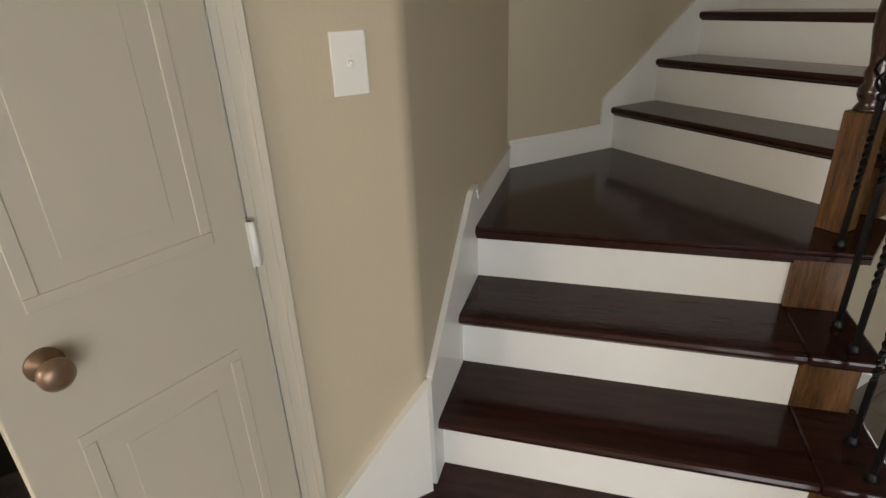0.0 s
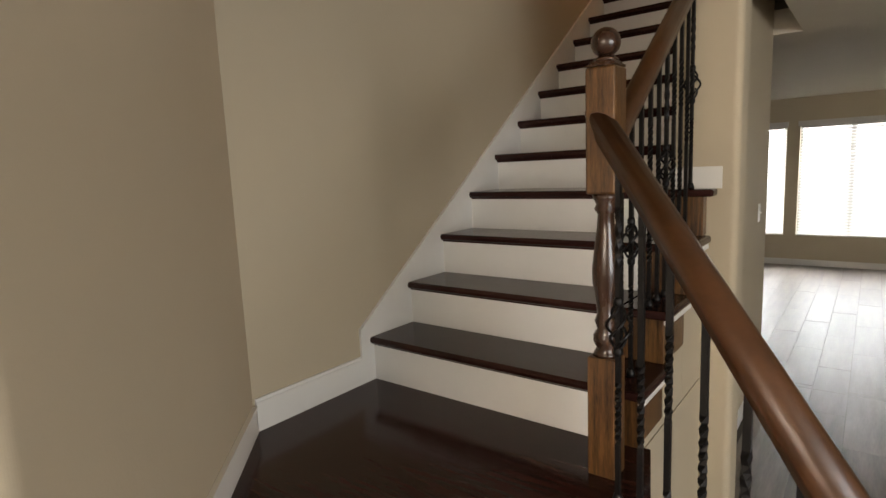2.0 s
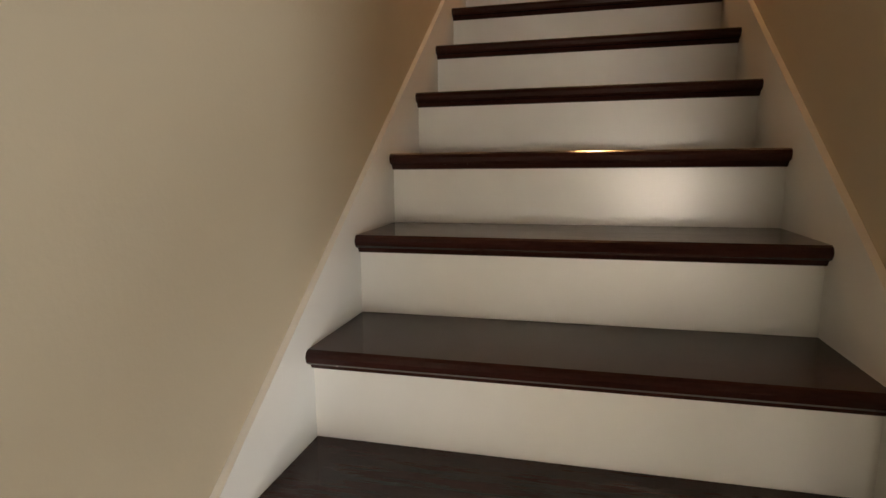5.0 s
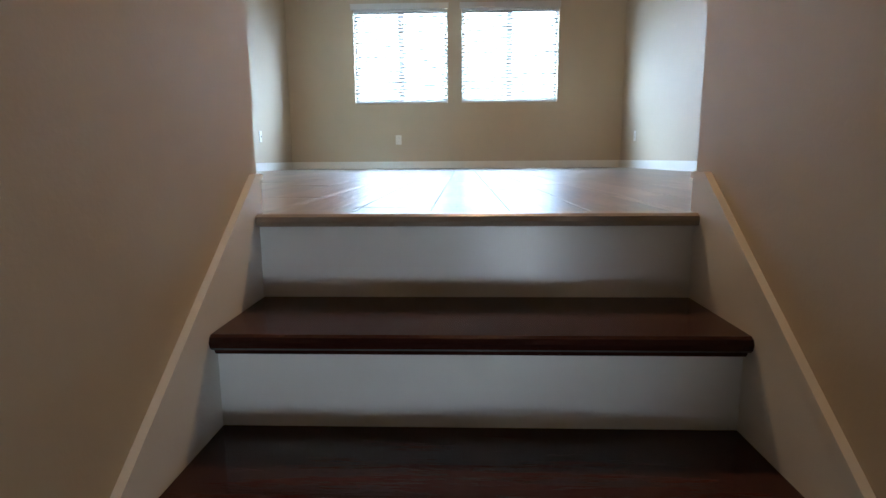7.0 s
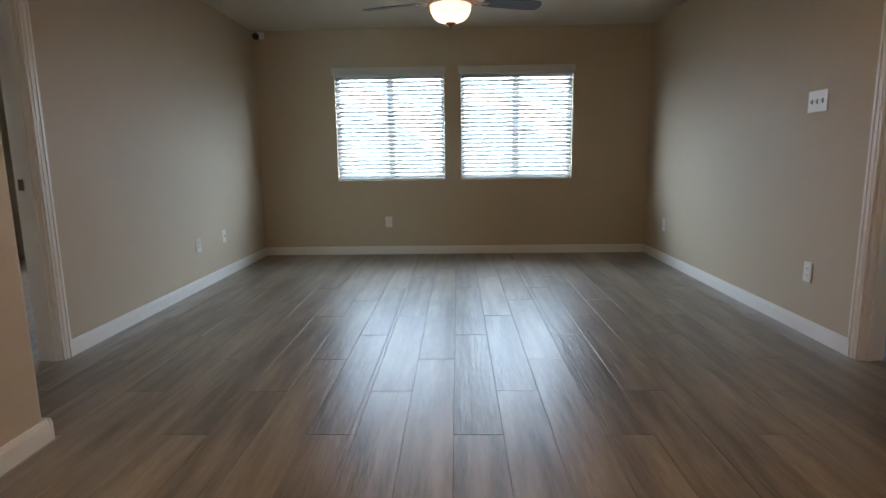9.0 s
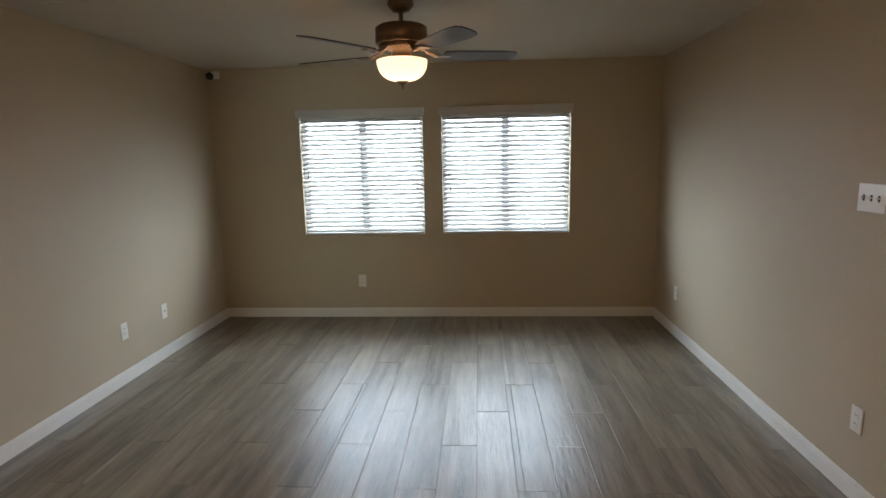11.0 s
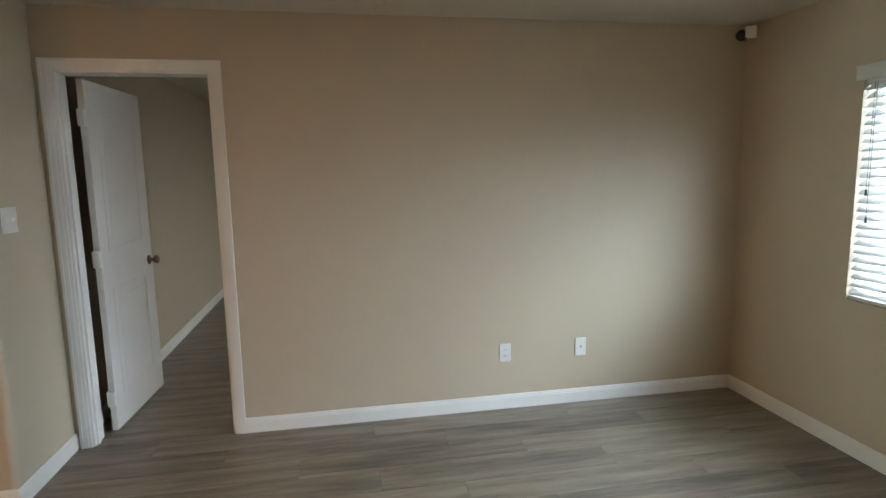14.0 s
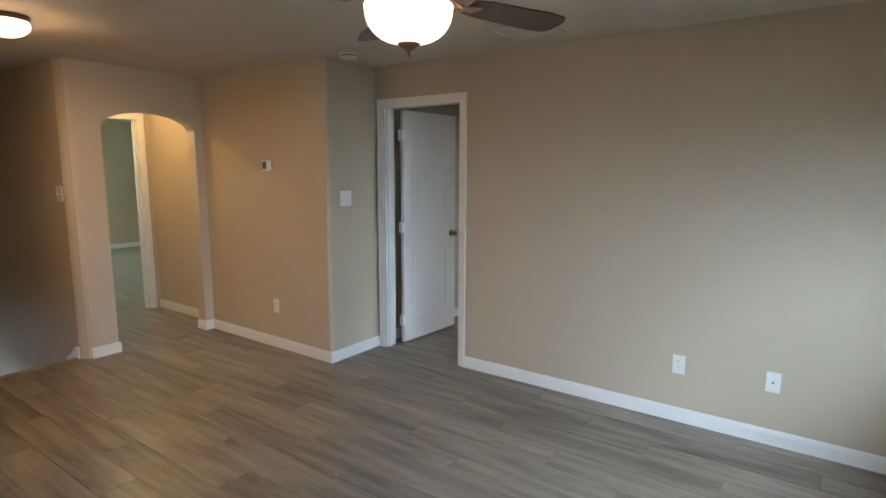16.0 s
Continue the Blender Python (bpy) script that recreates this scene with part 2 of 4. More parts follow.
def prism(bm, poly, z0, z1, m=None):
    """Stand a flat polygon of (x, y) pairs up from z0 to z1."""
    a = [bm.verts.new((x, y, z0)) for x, y in poly]
    b = [bm.verts.new((x, y, z1)) for x, y in poly]
    n = len(poly)
    fs = [bm.faces.new(a[::-1]), bm.faces.new(b)]
    for k in range(n):
        fs.append(bm.faces.new((a[k], a[(k + 1) % n], b[(k + 1) % n], b[k])))
    if m is not None:
        bmesh.ops.transform(bm, matrix=m, verts=a + b)
    return fs


def mesh_of(name, bm, material):
    bmesh.ops.recalc_face_normals(bm, faces=bm.faces)
    me = bpy.data.meshes.new(name)
    bm.to_mesh(me)
    bm.free()
    me.materials.append(material)
    return me


def part(name, bm, material, parent=None, label=""):
    ob = new(name, mesh_of(name, bm, material))
    if parent is not None:
        ob.parent = parent
    if label:
        ob["label"] = label
    return ob


def again(name, me, parent, m):
    """One more piece on a shared mesh."""
    ob = new(name, me)
    ob.parent = parent
    ob.matrix_basis = m
    return ob


def thing(name, x, y, z, rz, label, category, group=""):
    e = new(name)
    e.matrix_basis = pose(x, y, z, 0, 0, rz)
    return tagged(e, label, category, group)


def solid(name, material, boxes, label="", category="", kind="structure", bevel=0.0):
    bm = bmesh.new()
    for b in boxes:
        box(bm, *b, bevel=bevel)
    ob = part(name, bm, material)
    return tagged(ob, label, category, "", kind)


def wall_run(name, axis, a0, a1, b0, b1, z0, z1, holes=(), label="tan painted plaster wall with light orange-peel texture"):
    """A straight wall along x or y with through openings (start, end, bottom, top)."""
    boxes = []
    cuts = sorted({a0, a1, *[h[0] for h in holes], *[h[1] for h in holes]})
    for s, e in zip(cuts, cuts[1:]):
        spans, z = [], z0
        for h in sorted((h for h in holes if h[0] <= s and h[1] >= e), key=lambda q: q[2]):
            if h[2] > z:
                spans.append((z, h[2]))
            z = h[3]
        if z < z1:
            spans.append((z, z1))
        for lo, hi in spans:
            boxes.append((s, b0, lo, e, b1, hi) if axis == 'x' else (b0, s, lo, b1, e, hi))
    return solid(name, WALL, boxes, label, "wall")


# ---- upper storey ----
WZ0, WZ1 = 3.84, 4.97
# the last opening is unseen, added to let light into the west room
wall_run("wall_north", 'x', -6.00, 6.60, 8.655, 8.775, F - 0.02, C,
         [(-0.86, 0.29, WZ0, WZ1), (0.46, 1.63, WZ0, WZ1), (3.75, 4.91, WZ0, WZ1), (-4.15, -3.05, WZ0, WZ1)])
wall_run("wall_west", 'y', 4.607, 8.655, -1.81, -1.69, F - 0.02, C, [(4.69, 5.455, F - 0.02, F + 2.035)])
wall_run("wall_jog", 'x', -6.00, -1.17, 4.487, 4.607, F - 0.02, C)
bm = bmesh.new()
corner = [(-1.17 + 0.03 * math.cos(radians(a)), 4.577 + 0.03 * math.sin(radians(a))) for a in range(0, 91, 10)]
prism(bm, [(-1.17, 4.487), (-1.14, 4.487), *corner], F - 0.02, C)
bmesh.ops.triangulate(bm, faces=[f for f in bm.faces if len(f.verts) > 4])
tagged(part("wall_jog_corner", bm, WALL), "tan painted rounded plaster corner", "wall", "", "structure")
wall_run("wall_hall_west", 'y', 2.97, 4.487, -1.26, -1.14, F - 0.02, C)
wall_run("wall_vestibule_west", 'y', 1.75, 2.85, -1.38, -1.26, F - 0.02, C)
wall_run("wall_vestibule_end", 'x', -1.38, -0.10, 1.63, 1.75, F - 0.02, C, [(-1.15, -0.40, F - 0.02, F + 2.035)])
wall_run("wall_stair_west", 'y', -0.568, 2.85, -0.10, 0.0, -0.05, C)
wall_run("wall_stair_east", 'y', 1.03, 2.89, 0.995, 1.08, -0.05, C)
wall_run("wall_landing_south", 'x', 1.08, 2.548, 2.78, 2.90, F - 0.02, C)
wall_run("wall_east", 'y', 2.90, 8.655, 2.428, 2.548, F - 0.02, C, [(4.672, 5.414, F - 0.02, F + 2.035)])
wall_run("wall_bedroom_east", 'y', 2.78, 8.655, 6.48, 6.60, F - 0.02, C)
wall_run("wall_bedroom_south", 'x', 2.548, 6.48, 2.78, 2.90, F - 0.02, C)
wall_run("wall_west_room_west", 'y', 4.607, 8.655, -6.00, -5.88, F - 0.02, C)
wall_run("wall_back_room_west", 'y', -3.20, 1.63, -3.60, -3.48, F - 0.02, C)
wall_run("wall_back_room_east", 'y', -3.20, 1.63, -0.22, -0.10, F - 0.02, C)
wall_run("wall_back_room_south", 'x', -3.60, -0.10, -3.32, -3.20, F - 0.02, C, [(-1.4, -0.4, 3.84, 4.97)])
wall_run("wall_back_room_north", 'x', -3.60, -1.38, 1.63, 1.75, F - 0.02, C)

# arched opening to the vestibule
bm = bmesh.new()
AX0, AX1, AZ, AH = -1.055, -0.265, 4.90, 0.135
pts = [(-1.26, F - 0.02), (AX0, F - 0.02), (AX0, AZ)]
for k in range(1, 16):
    u = k / 16
    pts.append((AX0 + (AX1 - AX0) * u, AZ + AH * math.sqrt(max(0, 1 - (2 * u - 1) ** 2)) ** 1.1))
pts += [(AX1, AZ), (AX1, F - 0.02), (-0.10, F - 0.02), (-0.10, C), (-1.26, C)]
prism(bm, pts, 0, 0.12, Matrix(((1, 0, 0, 0), (0, 0, 1, 2.85), (0, 1, 0, 0), (0, 0, 0, 1))))
bmesh.ops.triangulate(bm, faces=[f for f in bm.faces if len(f.verts) > 4])
prism(bm, [(-0.10, 2.85), (0.0, 2.85), (0.0, 2.885), (-0.012, 2.915), (-0.04, 2.955), (-0.065, 2.97), (-0.10, 2.97)], F - 0.02, C)
tagged(part("wall_arch", bm, WALL), "tan painted wall with a low arched opening", "wall", "", "structure")

solid("ceiling", CEIL, [(-6.05, -4.70, C, 6.60, 8.775, C + 0.12)], "flat beige painted ceiling with light texture", "ceiling")
# the slab between the storeys, open over the stairs
solid("floor_upper_base", GROUT, [(-6.00, 2.886, 2.60, 6.60, 8.775, F - 0.006), (-3.60, -3.32, 2.60, -0.10, 2.886, F - 0.006),
                                  (1.37, -4.70, 2.60, 6.60, 2.886, F - 0.006)], "dark grouted bed under floor planks", "floor")
solid("ceiling_lower", CEIL, [(-3.40, 2.886, LC, 6.60, 8.17, 2.60), (1.25, -4.70, LC, 6.60, 2.886, 2.60), (-3.40, -4.70, LC, 0.735, -3.32, 2.60),
                              (-0.10, -3.32, LC, 0.735, -1.43, 2.60), (0.735, -4.70, LC, 1.25, -1.43, 2.60)],
      "flat beige painted lower ceiling", "ceiling")
solid("wall_stairwell_upper", WALL, [(1.25, -1.43, 2.602, 1.37, 2.78, C), (0.80, -1.55, 2.602, 1.37, -1.432, C)],
      "tan painted upper wall round the stairwell", "wall")

# ---- lower storey ----
bm = bmesh.new()
corner = [(0.805 + 0.05 * math.cos(radians(a)), -1.4437 + 0.05 * math.sin(radians(a))) for a in range(45, -1, -5)]
prism(bm, [(0.0, -0.568), *corner, (0.855, -1.60), (-0.10, -0.65), (-0.10, -0.568)], -0.05, C)
bmesh.ops.triangulate(bm, faces=[f for f in bm.faces if len(f.verts) > 4])
tagged(part("wall_stair_angle", bm, WALL), "tan painted wall set at an angle beside the lowest steps", "wall", "", "structure")
wall_run("wall_hall", 'y', -4.58, -1.60, 0.735, 0.855, -0.05, LC, [(-2.62, -1.77, -0.05, 2.03)])
bm = bmesh.new()
box(bm, 0.995, 0.86, -0.05, 1.25, 1.03, C)
bmesh.ops.bevel(bm, geom=[e for e in bm.edges if abs(e.verts[0].co.z - e.verts[1].co.z) > 1 and e.verts[0].co.x > 1.2], offset=0.03, segments=6, affect='EDGES', profile=0.5)
for f in bm.faces:
    f.smooth = False
tagged(part("wall_pier", bm, WALL), "tan painted wall end with rounded corner beside the open stair", "wall", "", "structure")
wall_run("wall_under_stair", 'y', -0.12, 0.86, 1.085, 1.125, -0.05, 0.71)
wall_run("wall_living_north", 'x', -3.40, 6.60, 8.05, 8.17, -0.05, LC, [(0.0, 0.63, 0.44, 2.07), (0.79, 2.05, 0.44, 2.07)])
wall_run("wall_living_west", 'y', -4.70, 8.05, -3.40, -3.28, -0.05, LC)
wall_run("wall_living_east", 'y', -4.70, 8.05, 6.48, 6.60, -0.05, LC, [(-4.42, -1.38, 0.4, 2.2)])
wall_run("wall_front", 'x', -3.28, 6.48, -4.70, -4.58, -0.05, LC, [(1.05, 2.70, 1.32, 2.20)])
wall_run("wall_closet", 'x', -0.10, 0.735, -2.90, -2.78, -0.05, LC)
solid("ground_floor_base", GROUT, [(-3.40, -4.70, -0.12, 6.60, 8.17, -0.006)], "dark grouted floor bed", "floor")
solid("ground", GRASS, [(-900, -900, -0.5, 900, 900, -0.35)], "green lawn outside the house", "lawn")


# ---- trim ----
def board(bm, axis, a0, a1, face, side, z0, h=0.088, t=0.015):
    """Baseboard with a stepped top, against a wall face."""
    for lo, hi, th in ((z0, z0 + h * 0.78, t), (z0 + h * 0.78, z0 + h * 0.9, t * 0.75), (z0 + h * 0.9, z0 + h, t * 0.45)):
        b0, b1 = sorted((face + side * 0.0005, face + side * th))
        if axis == 'x':
            box(bm, a0, b0, lo, a1, b1, hi)
        else:
            box(bm, b0, a0, lo, b1, a1, hi)


def baseboards(name, runs, label):
    bm = bmesh.new()
    for r in runs:
        board(bm, *r)
    return tagged(part(name, bm, TRIM), label, "baseboard", "", "structure")


baseboards("baseboard_room", [('x', -1.69, 2.428, 8.655, -1, F), ('y', 5.51, 8.64, -1.69, 1, F), ('x', -1.69, -1.125, 4.607, 1, F),
                              ('y', 2.985, 4.607, -1.14, 1, F), ('x', -1.14, AX0 + 0.015, 2.97, 1, F), ('x', AX1 - 0.015, -0.055, 2.97, 1, F),
                              ('y', 2.85, 2.97, AX0, 1, F), ('y', 2.85, 2.97, AX1, -1, F), ('y', 1.75, 2.85, -1.26, 1, F),
                              ('y', 5.47, 8.64, 2.428, -1, F), ('y', 2.915, 4.60, 2.428, -1, F), ('x', 1.0, 2.405, 2.90, 1, F)],
           "white painted stepped baseboard round the upper room")
baseboards("baseboard_side_rooms", [('x', -5.88, -1.82, 4.607, 1, F), ('y', 4.575, 8.655, -5.88, 1, F), ('x', 2.548, 6.48, 8.655, -1, F),
                                    ('y', 2.9, 8.6, 6.48, -1, F), ('x', -3.48, -0.22, -3.20, 1, F), ('y', -3.2, 1.63, -0.22, -1, F), ('y', -3.2, 1.63, -3.48, 1, F)],
           "white painted baseboard in the adjoining rooms")
baseboards("baseboard_ground", [('x', -3.28, 6.48, 8.05, -1, 0), ('y', 1.03, 2.90, 1.08, 1, 0), ('y', 0.86, 1.03, 1.25, 1, 0), ('x', 1.08, 1.265, 0.86, -1, 0),
                                ('y', -0.12, 0.845, 1.125, 1, 0)],
           "white painted stepped baseboard on the ground floor")
baseboards("baseboard_stair_end", [('x', 0.995, 1.19, 0.86, -1, LAND + 4 * RISE)], "short white baseboard on the wall end above a tread")


def casing(name, axis, a0, a1, face, side, z0, top, w=0.055, paint=TRIM, label="white painted moulded door casing"):
    """Moulded door casing round an opening: two legs and a head, each in three steps."""
    bm = bmesh.new()
    for lo, hi, th in ((0.0, 0.016, 0.009), (0.016, 0.040, 0.013), (0.040, w, 0.018)):
        b0, b1 = sorted((face + side * 0.0005, face + side * th))
        for s0, s1, q0, q1 in ((a0 - hi, a0 - lo, z0, top + hi), (a1 + lo, a1 + hi, z0, top + hi), (a0 - lo, a1 + lo, top + lo, top + hi)):
            if axis == 'x':
                box(bm, s0, b0, q0, s1, b1, q1)
            else:
                box(bm, b0, s0, q0, b1, s1, q1)
    return tagged(part(name, bm, paint), label, "door casing", "", "structure")


def jamb(name, axis, a0, a1, b0, b1, z0, top, stop):
    """Flat lining of a doorway with its stop bead."""
    bm = bmesh.new()
    t = 0.012
    for s0, s1, q0, q1 in ((a0 - 0.001, a0 + t, z0, top), (a1 - t, a1 + 0.001, z0, top), (a0 + t, a1 - t, top - t, top + 0.001)):
        box(bm, *((s0, b0, q0, s1, b1, q1) if axis == 'x' else (b0, s0, q0, b1, s1, q1)))
    for s0, s1, q0, q1 in ((a0 + t, a0 + t + 0.01, z0, top - t), (a1 - t - 0.01, a1 - t, z0, top - t)):
        box(bm, *((s0, stop, q0, s1, stop + 0.03, q1) if axis == 'x' else (stop, s0, q0, stop + 0.03, s1, q1)))
    return tagged(part(name, bm, TRIM), "white painted door jamb with stop", "door jamb", "", "structure")


casing("trim_door_west", 'y', 4.69, 5.455, -1.69, 1, F, F + 2.035)
jamb("door_jamb_west", 'y', 4.69, 5.455, -1.81, -1.69, F, F + 2.035, -1.745)
casing("trim_door_east", 'y', 4.672, 5.414, 2.428, -1, F, F + 2.035)
casing("trim_door_east_back", 'y', 4.672, 5.414, 2.548, 1, F, F + 2.035)
jamb("door_jamb_east", 'y', 4.672, 5.414, 2.428, 2.548, F, F + 2.035, 2.46)
casing("trim_door_vestibule", 'x', -1.15, -0.40, 1.75, 1, F, F + 2.035)
jamb("door_jamb_vestibule", 'x', -1.15, -0.40, 1.63, 1.75, F, F + 2.035, 1.67)
casing("trim_door_closet", 'y', -2.62, -1.77, 0.855, 1, 0, 2.03, paint=CREAM_SHADED, label="cream moulded closet door casing, colour darkened for grazing light")
jamb("door_jamb_closet", 'y', -2.62, -1.77, 0.735, 0.855, 0, 2.03, 0.76)


# ---- doors ----
def door_leaf(name, hinge, angle, w, label, z0, hinge_side=1, knob=NICKEL, knob_z=0.915, paint=DOORM, gap=0.003, knob_size=1.0, knob_in=0.06):
    """A two-panel door; its local x runs from the hinge to the lock edge."""
    d = thing(name, hinge[0], hinge[1], z0 + 0.012, angle, label, "door")
    h, t = 2.005, 0.035
    bm = bmesh.new()
    box(bm, gap, -t / 2, 0, w, t / 2, h, bevel=0.002)
    part("leaf", bm, paint, d)
    for z_lo, z_hi in ((0.18, 0.83), (1.05, 1.86)):
        for s in (-1, 1):
            y = s * t / 2
            bm = bmesh.new()
            x0, x1 = w * 0.17, w * 0.83
            for (a, b, c, e) in ((x0, x1, z_lo, z_lo + 0.022), (x0, x1, z_hi - 0.022, z_hi), (x0, x0 + 0.022, z_lo + 0.022, z_hi - 0.022), (x1 - 0.022, x1, z_lo + 0.022, z_hi - 0.022)):
                y0, y1 = sorted((y - s * 0.001, y + s * 0.0022))
                box(bm, a, y0, c, b, y1, e, bevel=0.0018)
            y0, y1 = sorted((y - s * 0.001, y + s * 0.0016))
            box(bm, x0 + 0.06, y0, z_lo + 0.06, x1 - 0.06, y1, z_hi - 0.06, bevel=0.0014)
            part("panel", bm, paint, d)
    for s in (-1, 1):
        bm = bmesh.new()
        prof = [(0.031, 0.0), (0.031, 0.006), (0.012, 0.011), (0.011, 0.03), (0.022, 0.036), (0.029, 0.048), (0.028, 0.058), (0.018, 0.066), (0.004, 0.068)]
        lathe(bm, [(q * knob_size, zz * knob_size) for q, zz in prof], 24, pose(w - knob_in, s * t / 2, knob_z, -90 * s, 0, 0))
        part("door_knob", bm, knob, d, "round aged metal knob")
    for z in (0.2, 1.02, 1.80):
        bm = bmesh.new()
        lathe(bm, [(0.006, z - 0.045), (0.006, z + 0.045)], 10, pose(-0.003, hinge_side * (t / 2 + 0.002), 0))
        box(bm, -0.009, -t / 2 + 0.002, z - 0.045, gap + 0.004, t / 2 - 0.002, z + 0.045)
        box(bm, -0.006, hinge_side * t / 2 - 0.006, z - 0.045, gap + 0.004, hinge_side * t / 2 + 0.0015, z + 0.045)
        part("hinge", bm, TRIM, d)
    return d


door_leaf("closet_door", (0.868, -1.778), -66, 0.435, "narrow cream two-panel closet door standing ajar, colour darkened for grazing light", 0, 1, knob=BRONZE, knob_z=0.970, paint=CREAM_SHADED, gap=0.005, knob_size=0.84, knob_in=0.071)
door_leaf("door_west_room", (-1.838, 4.745), 177, 0.74, "white two-panel door standing open into the west room", F, -1, BRONZE, gap=0.020)
door_leaf("door_bedroom", (2.57, 4.69), 4, 0.73, "white two-panel door standing open into the bedroom", F, 1, BRONZE)


# ---- windows and blinds ----
def window_unit(name, x0, x1, z0, z1, y_in, facing=-1, wall=0.12):
    """A two-light sliding window at the outer side of its opening."""
    w = thing(name, (x0 + x1) / 2, y_in, z0, 0, "white vinyl sliding window with clear glass", "window")
    w["kind"] = "structure"
    hw, h = (x1 - x0) / 2, z1 - z0
    ya, yb = (0.075, 0.115) if facing < 0 else (-0.115, -0.075)
    bm = bmesh.new()
    for b in ((-hw, ya, 0, -hw + 0.04, yb, h), (hw - 0.04, ya, 0, hw, yb, h), (-hw + 0.04, ya, 0, hw - 0.04, yb, 0.045), (-hw + 0.04, ya, h - 0.04, hw - 0.04, yb, h)):
        box(bm, *b, bevel=0.003)
    part("window_frame", bm, VINYL, w)
    bm = bmesh.new()
    box(bm, -0.036, ya + 0.003, 0.045, 0.036, yb - 0.003, h - 0.04, bevel=0.003)
    part("mullion", bm, VINYL, w)
    for s in (-1, 1):
        bm = bmesh.new()
        a, b = sorted((s * 0.036, s * (hw - 0.04)))
        box(bm, a, (ya + yb) / 2 - 0.002, 0.045, b, (ya + yb) / 2 + 0.002, h - 0.04)
        p = part("pane", bm, GLASS, w, "clear glass pane")
        p.visible_shadow = False
    return w


def blind(name, x0, x1, z0, z1, y_in, tilt=41, label="white horizontal slat blind with a valance, slats half open"):
    """Two-inch slat blind hung in the opening, with valance, bottom rail, ladders and pull cords."""
    b = thing(name, (x0 + x1) / 2, y_in + 0.03, z0, 0, label, "window blind", "window blinds")
    hw, h = (x1 - x0) / 2 - 0.006, z1 - z0
    bm = bmesh.new()
    box(bm, -hw - 0.03, -0.055, h - 0.035, hw + 0.02, -0.032, h + 0.035, bevel=0.004)
    box(bm, -hw - 0.03, -0.058, h + 0.022, hw + 0.02, -0.055, h + 0.035)
    part("valance", bm, SLAT, b)
    bm = bmesh.new()
    box(bm, -hw, -0.02, h - 0.05, hw, 0.03, h - 0.005)
    part("headrail", bm, SLAT, b)
    bm = bmesh.new()
    n = 5
    prof = []
    for k in range(n + 1):
        u = -1 + 2 * k / n
        prof.append((u * 0.025, 0.0025 * (1 - u * u) + 0.0013))
    prof += [(q, z - 0.0026) for q, z in prof[::-1]]
    m = Matrix(((0, 0, 1, -hw), (1, 0, 0, 0), (0, 1, 0, 0), (0, 0, 0, 1)))
    prism(bm, prof, 0, 2 * hw, m)
    me = mesh_of("slat", bm, SLAT)
    step = 0.0425
    count = int((h - 0.09) / step) + 1
    for k in range(count):
        rot = tilt + 0.5 * math.sin(k * 1.7)
        again("slat", me, b, pose(0, 0, 0.045 + k * step, rot, 0.05 * math.sin(k * 2.3), 0))
    bm = bmesh.new()
    box(bm, -hw, -0.024, 0.004, hw, 0.024, 0.022, bevel=0.003)
    part("bottom_rail", bm, SLAT, b)
    for u in (-0.62, 0.0, 0.62):
        bm = bmesh.new()
        for y in (-0.024, 0.024):
            box(bm, u * hw - 0.0012, y - 0.0006, 0.02, u * hw + 0.0012, y + 0.0006, h - 0.05)
        part("ladder_cord", bm, SLAT, b)
    for u, drops in ((-0.9, (0.50, 0.62)), (0.88, (0.13, 0.60))):
        for i, dz in enumerate(drops):
            bm = bmesh.new()
            x = u * hw + 0.012 * i
            box(bm, x - 0.0008, -0.0345, h - dz * h, x + 0.0008, -0.0330, h - 0.045)
            lathe(bm, [(0.002, 0.0), (0.0065, 0.004), (0.005, 0.02), (0.006, 0.026), (0.0015, 0.032)], 10, pose(x, -0.034, h - dz * h - 0.03))
            part("pull_cord", bm, CORD, b, "thin cord with a small dark tassel")
    return b


# the fourth window and blind are unseen, added for the west room's light
for i, (x0, x1) in enumerate(((-0.86, 0.29), (0.46, 1.63), (3.75, 4.91), (-4.15, -3.05))):
    window_unit("window_%d" % (i + 1), x0, x1, WZ0, WZ1, 8.655)
    blind("window_blind", x0, x1, WZ0, WZ1, 8.655)
for i, (x0, x1) in enumerate(((0.0, 0.63), (0.79, 2.05))):
    window_unit("window_%d" % (i + 5), x0, x1, 0.44, 2.07, 8.05)
    blind("window_blind", x0, x1, 0.44, 2.07, 8.05, tilt=48, label="white horizontal slat blind in a tall living-room window, slats nearly shut")
window_unit("window_7", 1.05, 2.70, 1.32, 2.20, -4.58, 1)
window_unit("window_8", -1.4, -0.4, 3.84, 4.97, -3.20, 1)


# ---- staircase ----
stair = thing("staircase", 0.5, 0.0, 0.0, 0, "staircase with dark stained treads and white risers", "staircase")
TURN = pose(0, 0, 0, 0, 0, 45)      # local x runs across the low flight, local y up it
OFF = Matrix.Translation((-0.5, 0, 0))


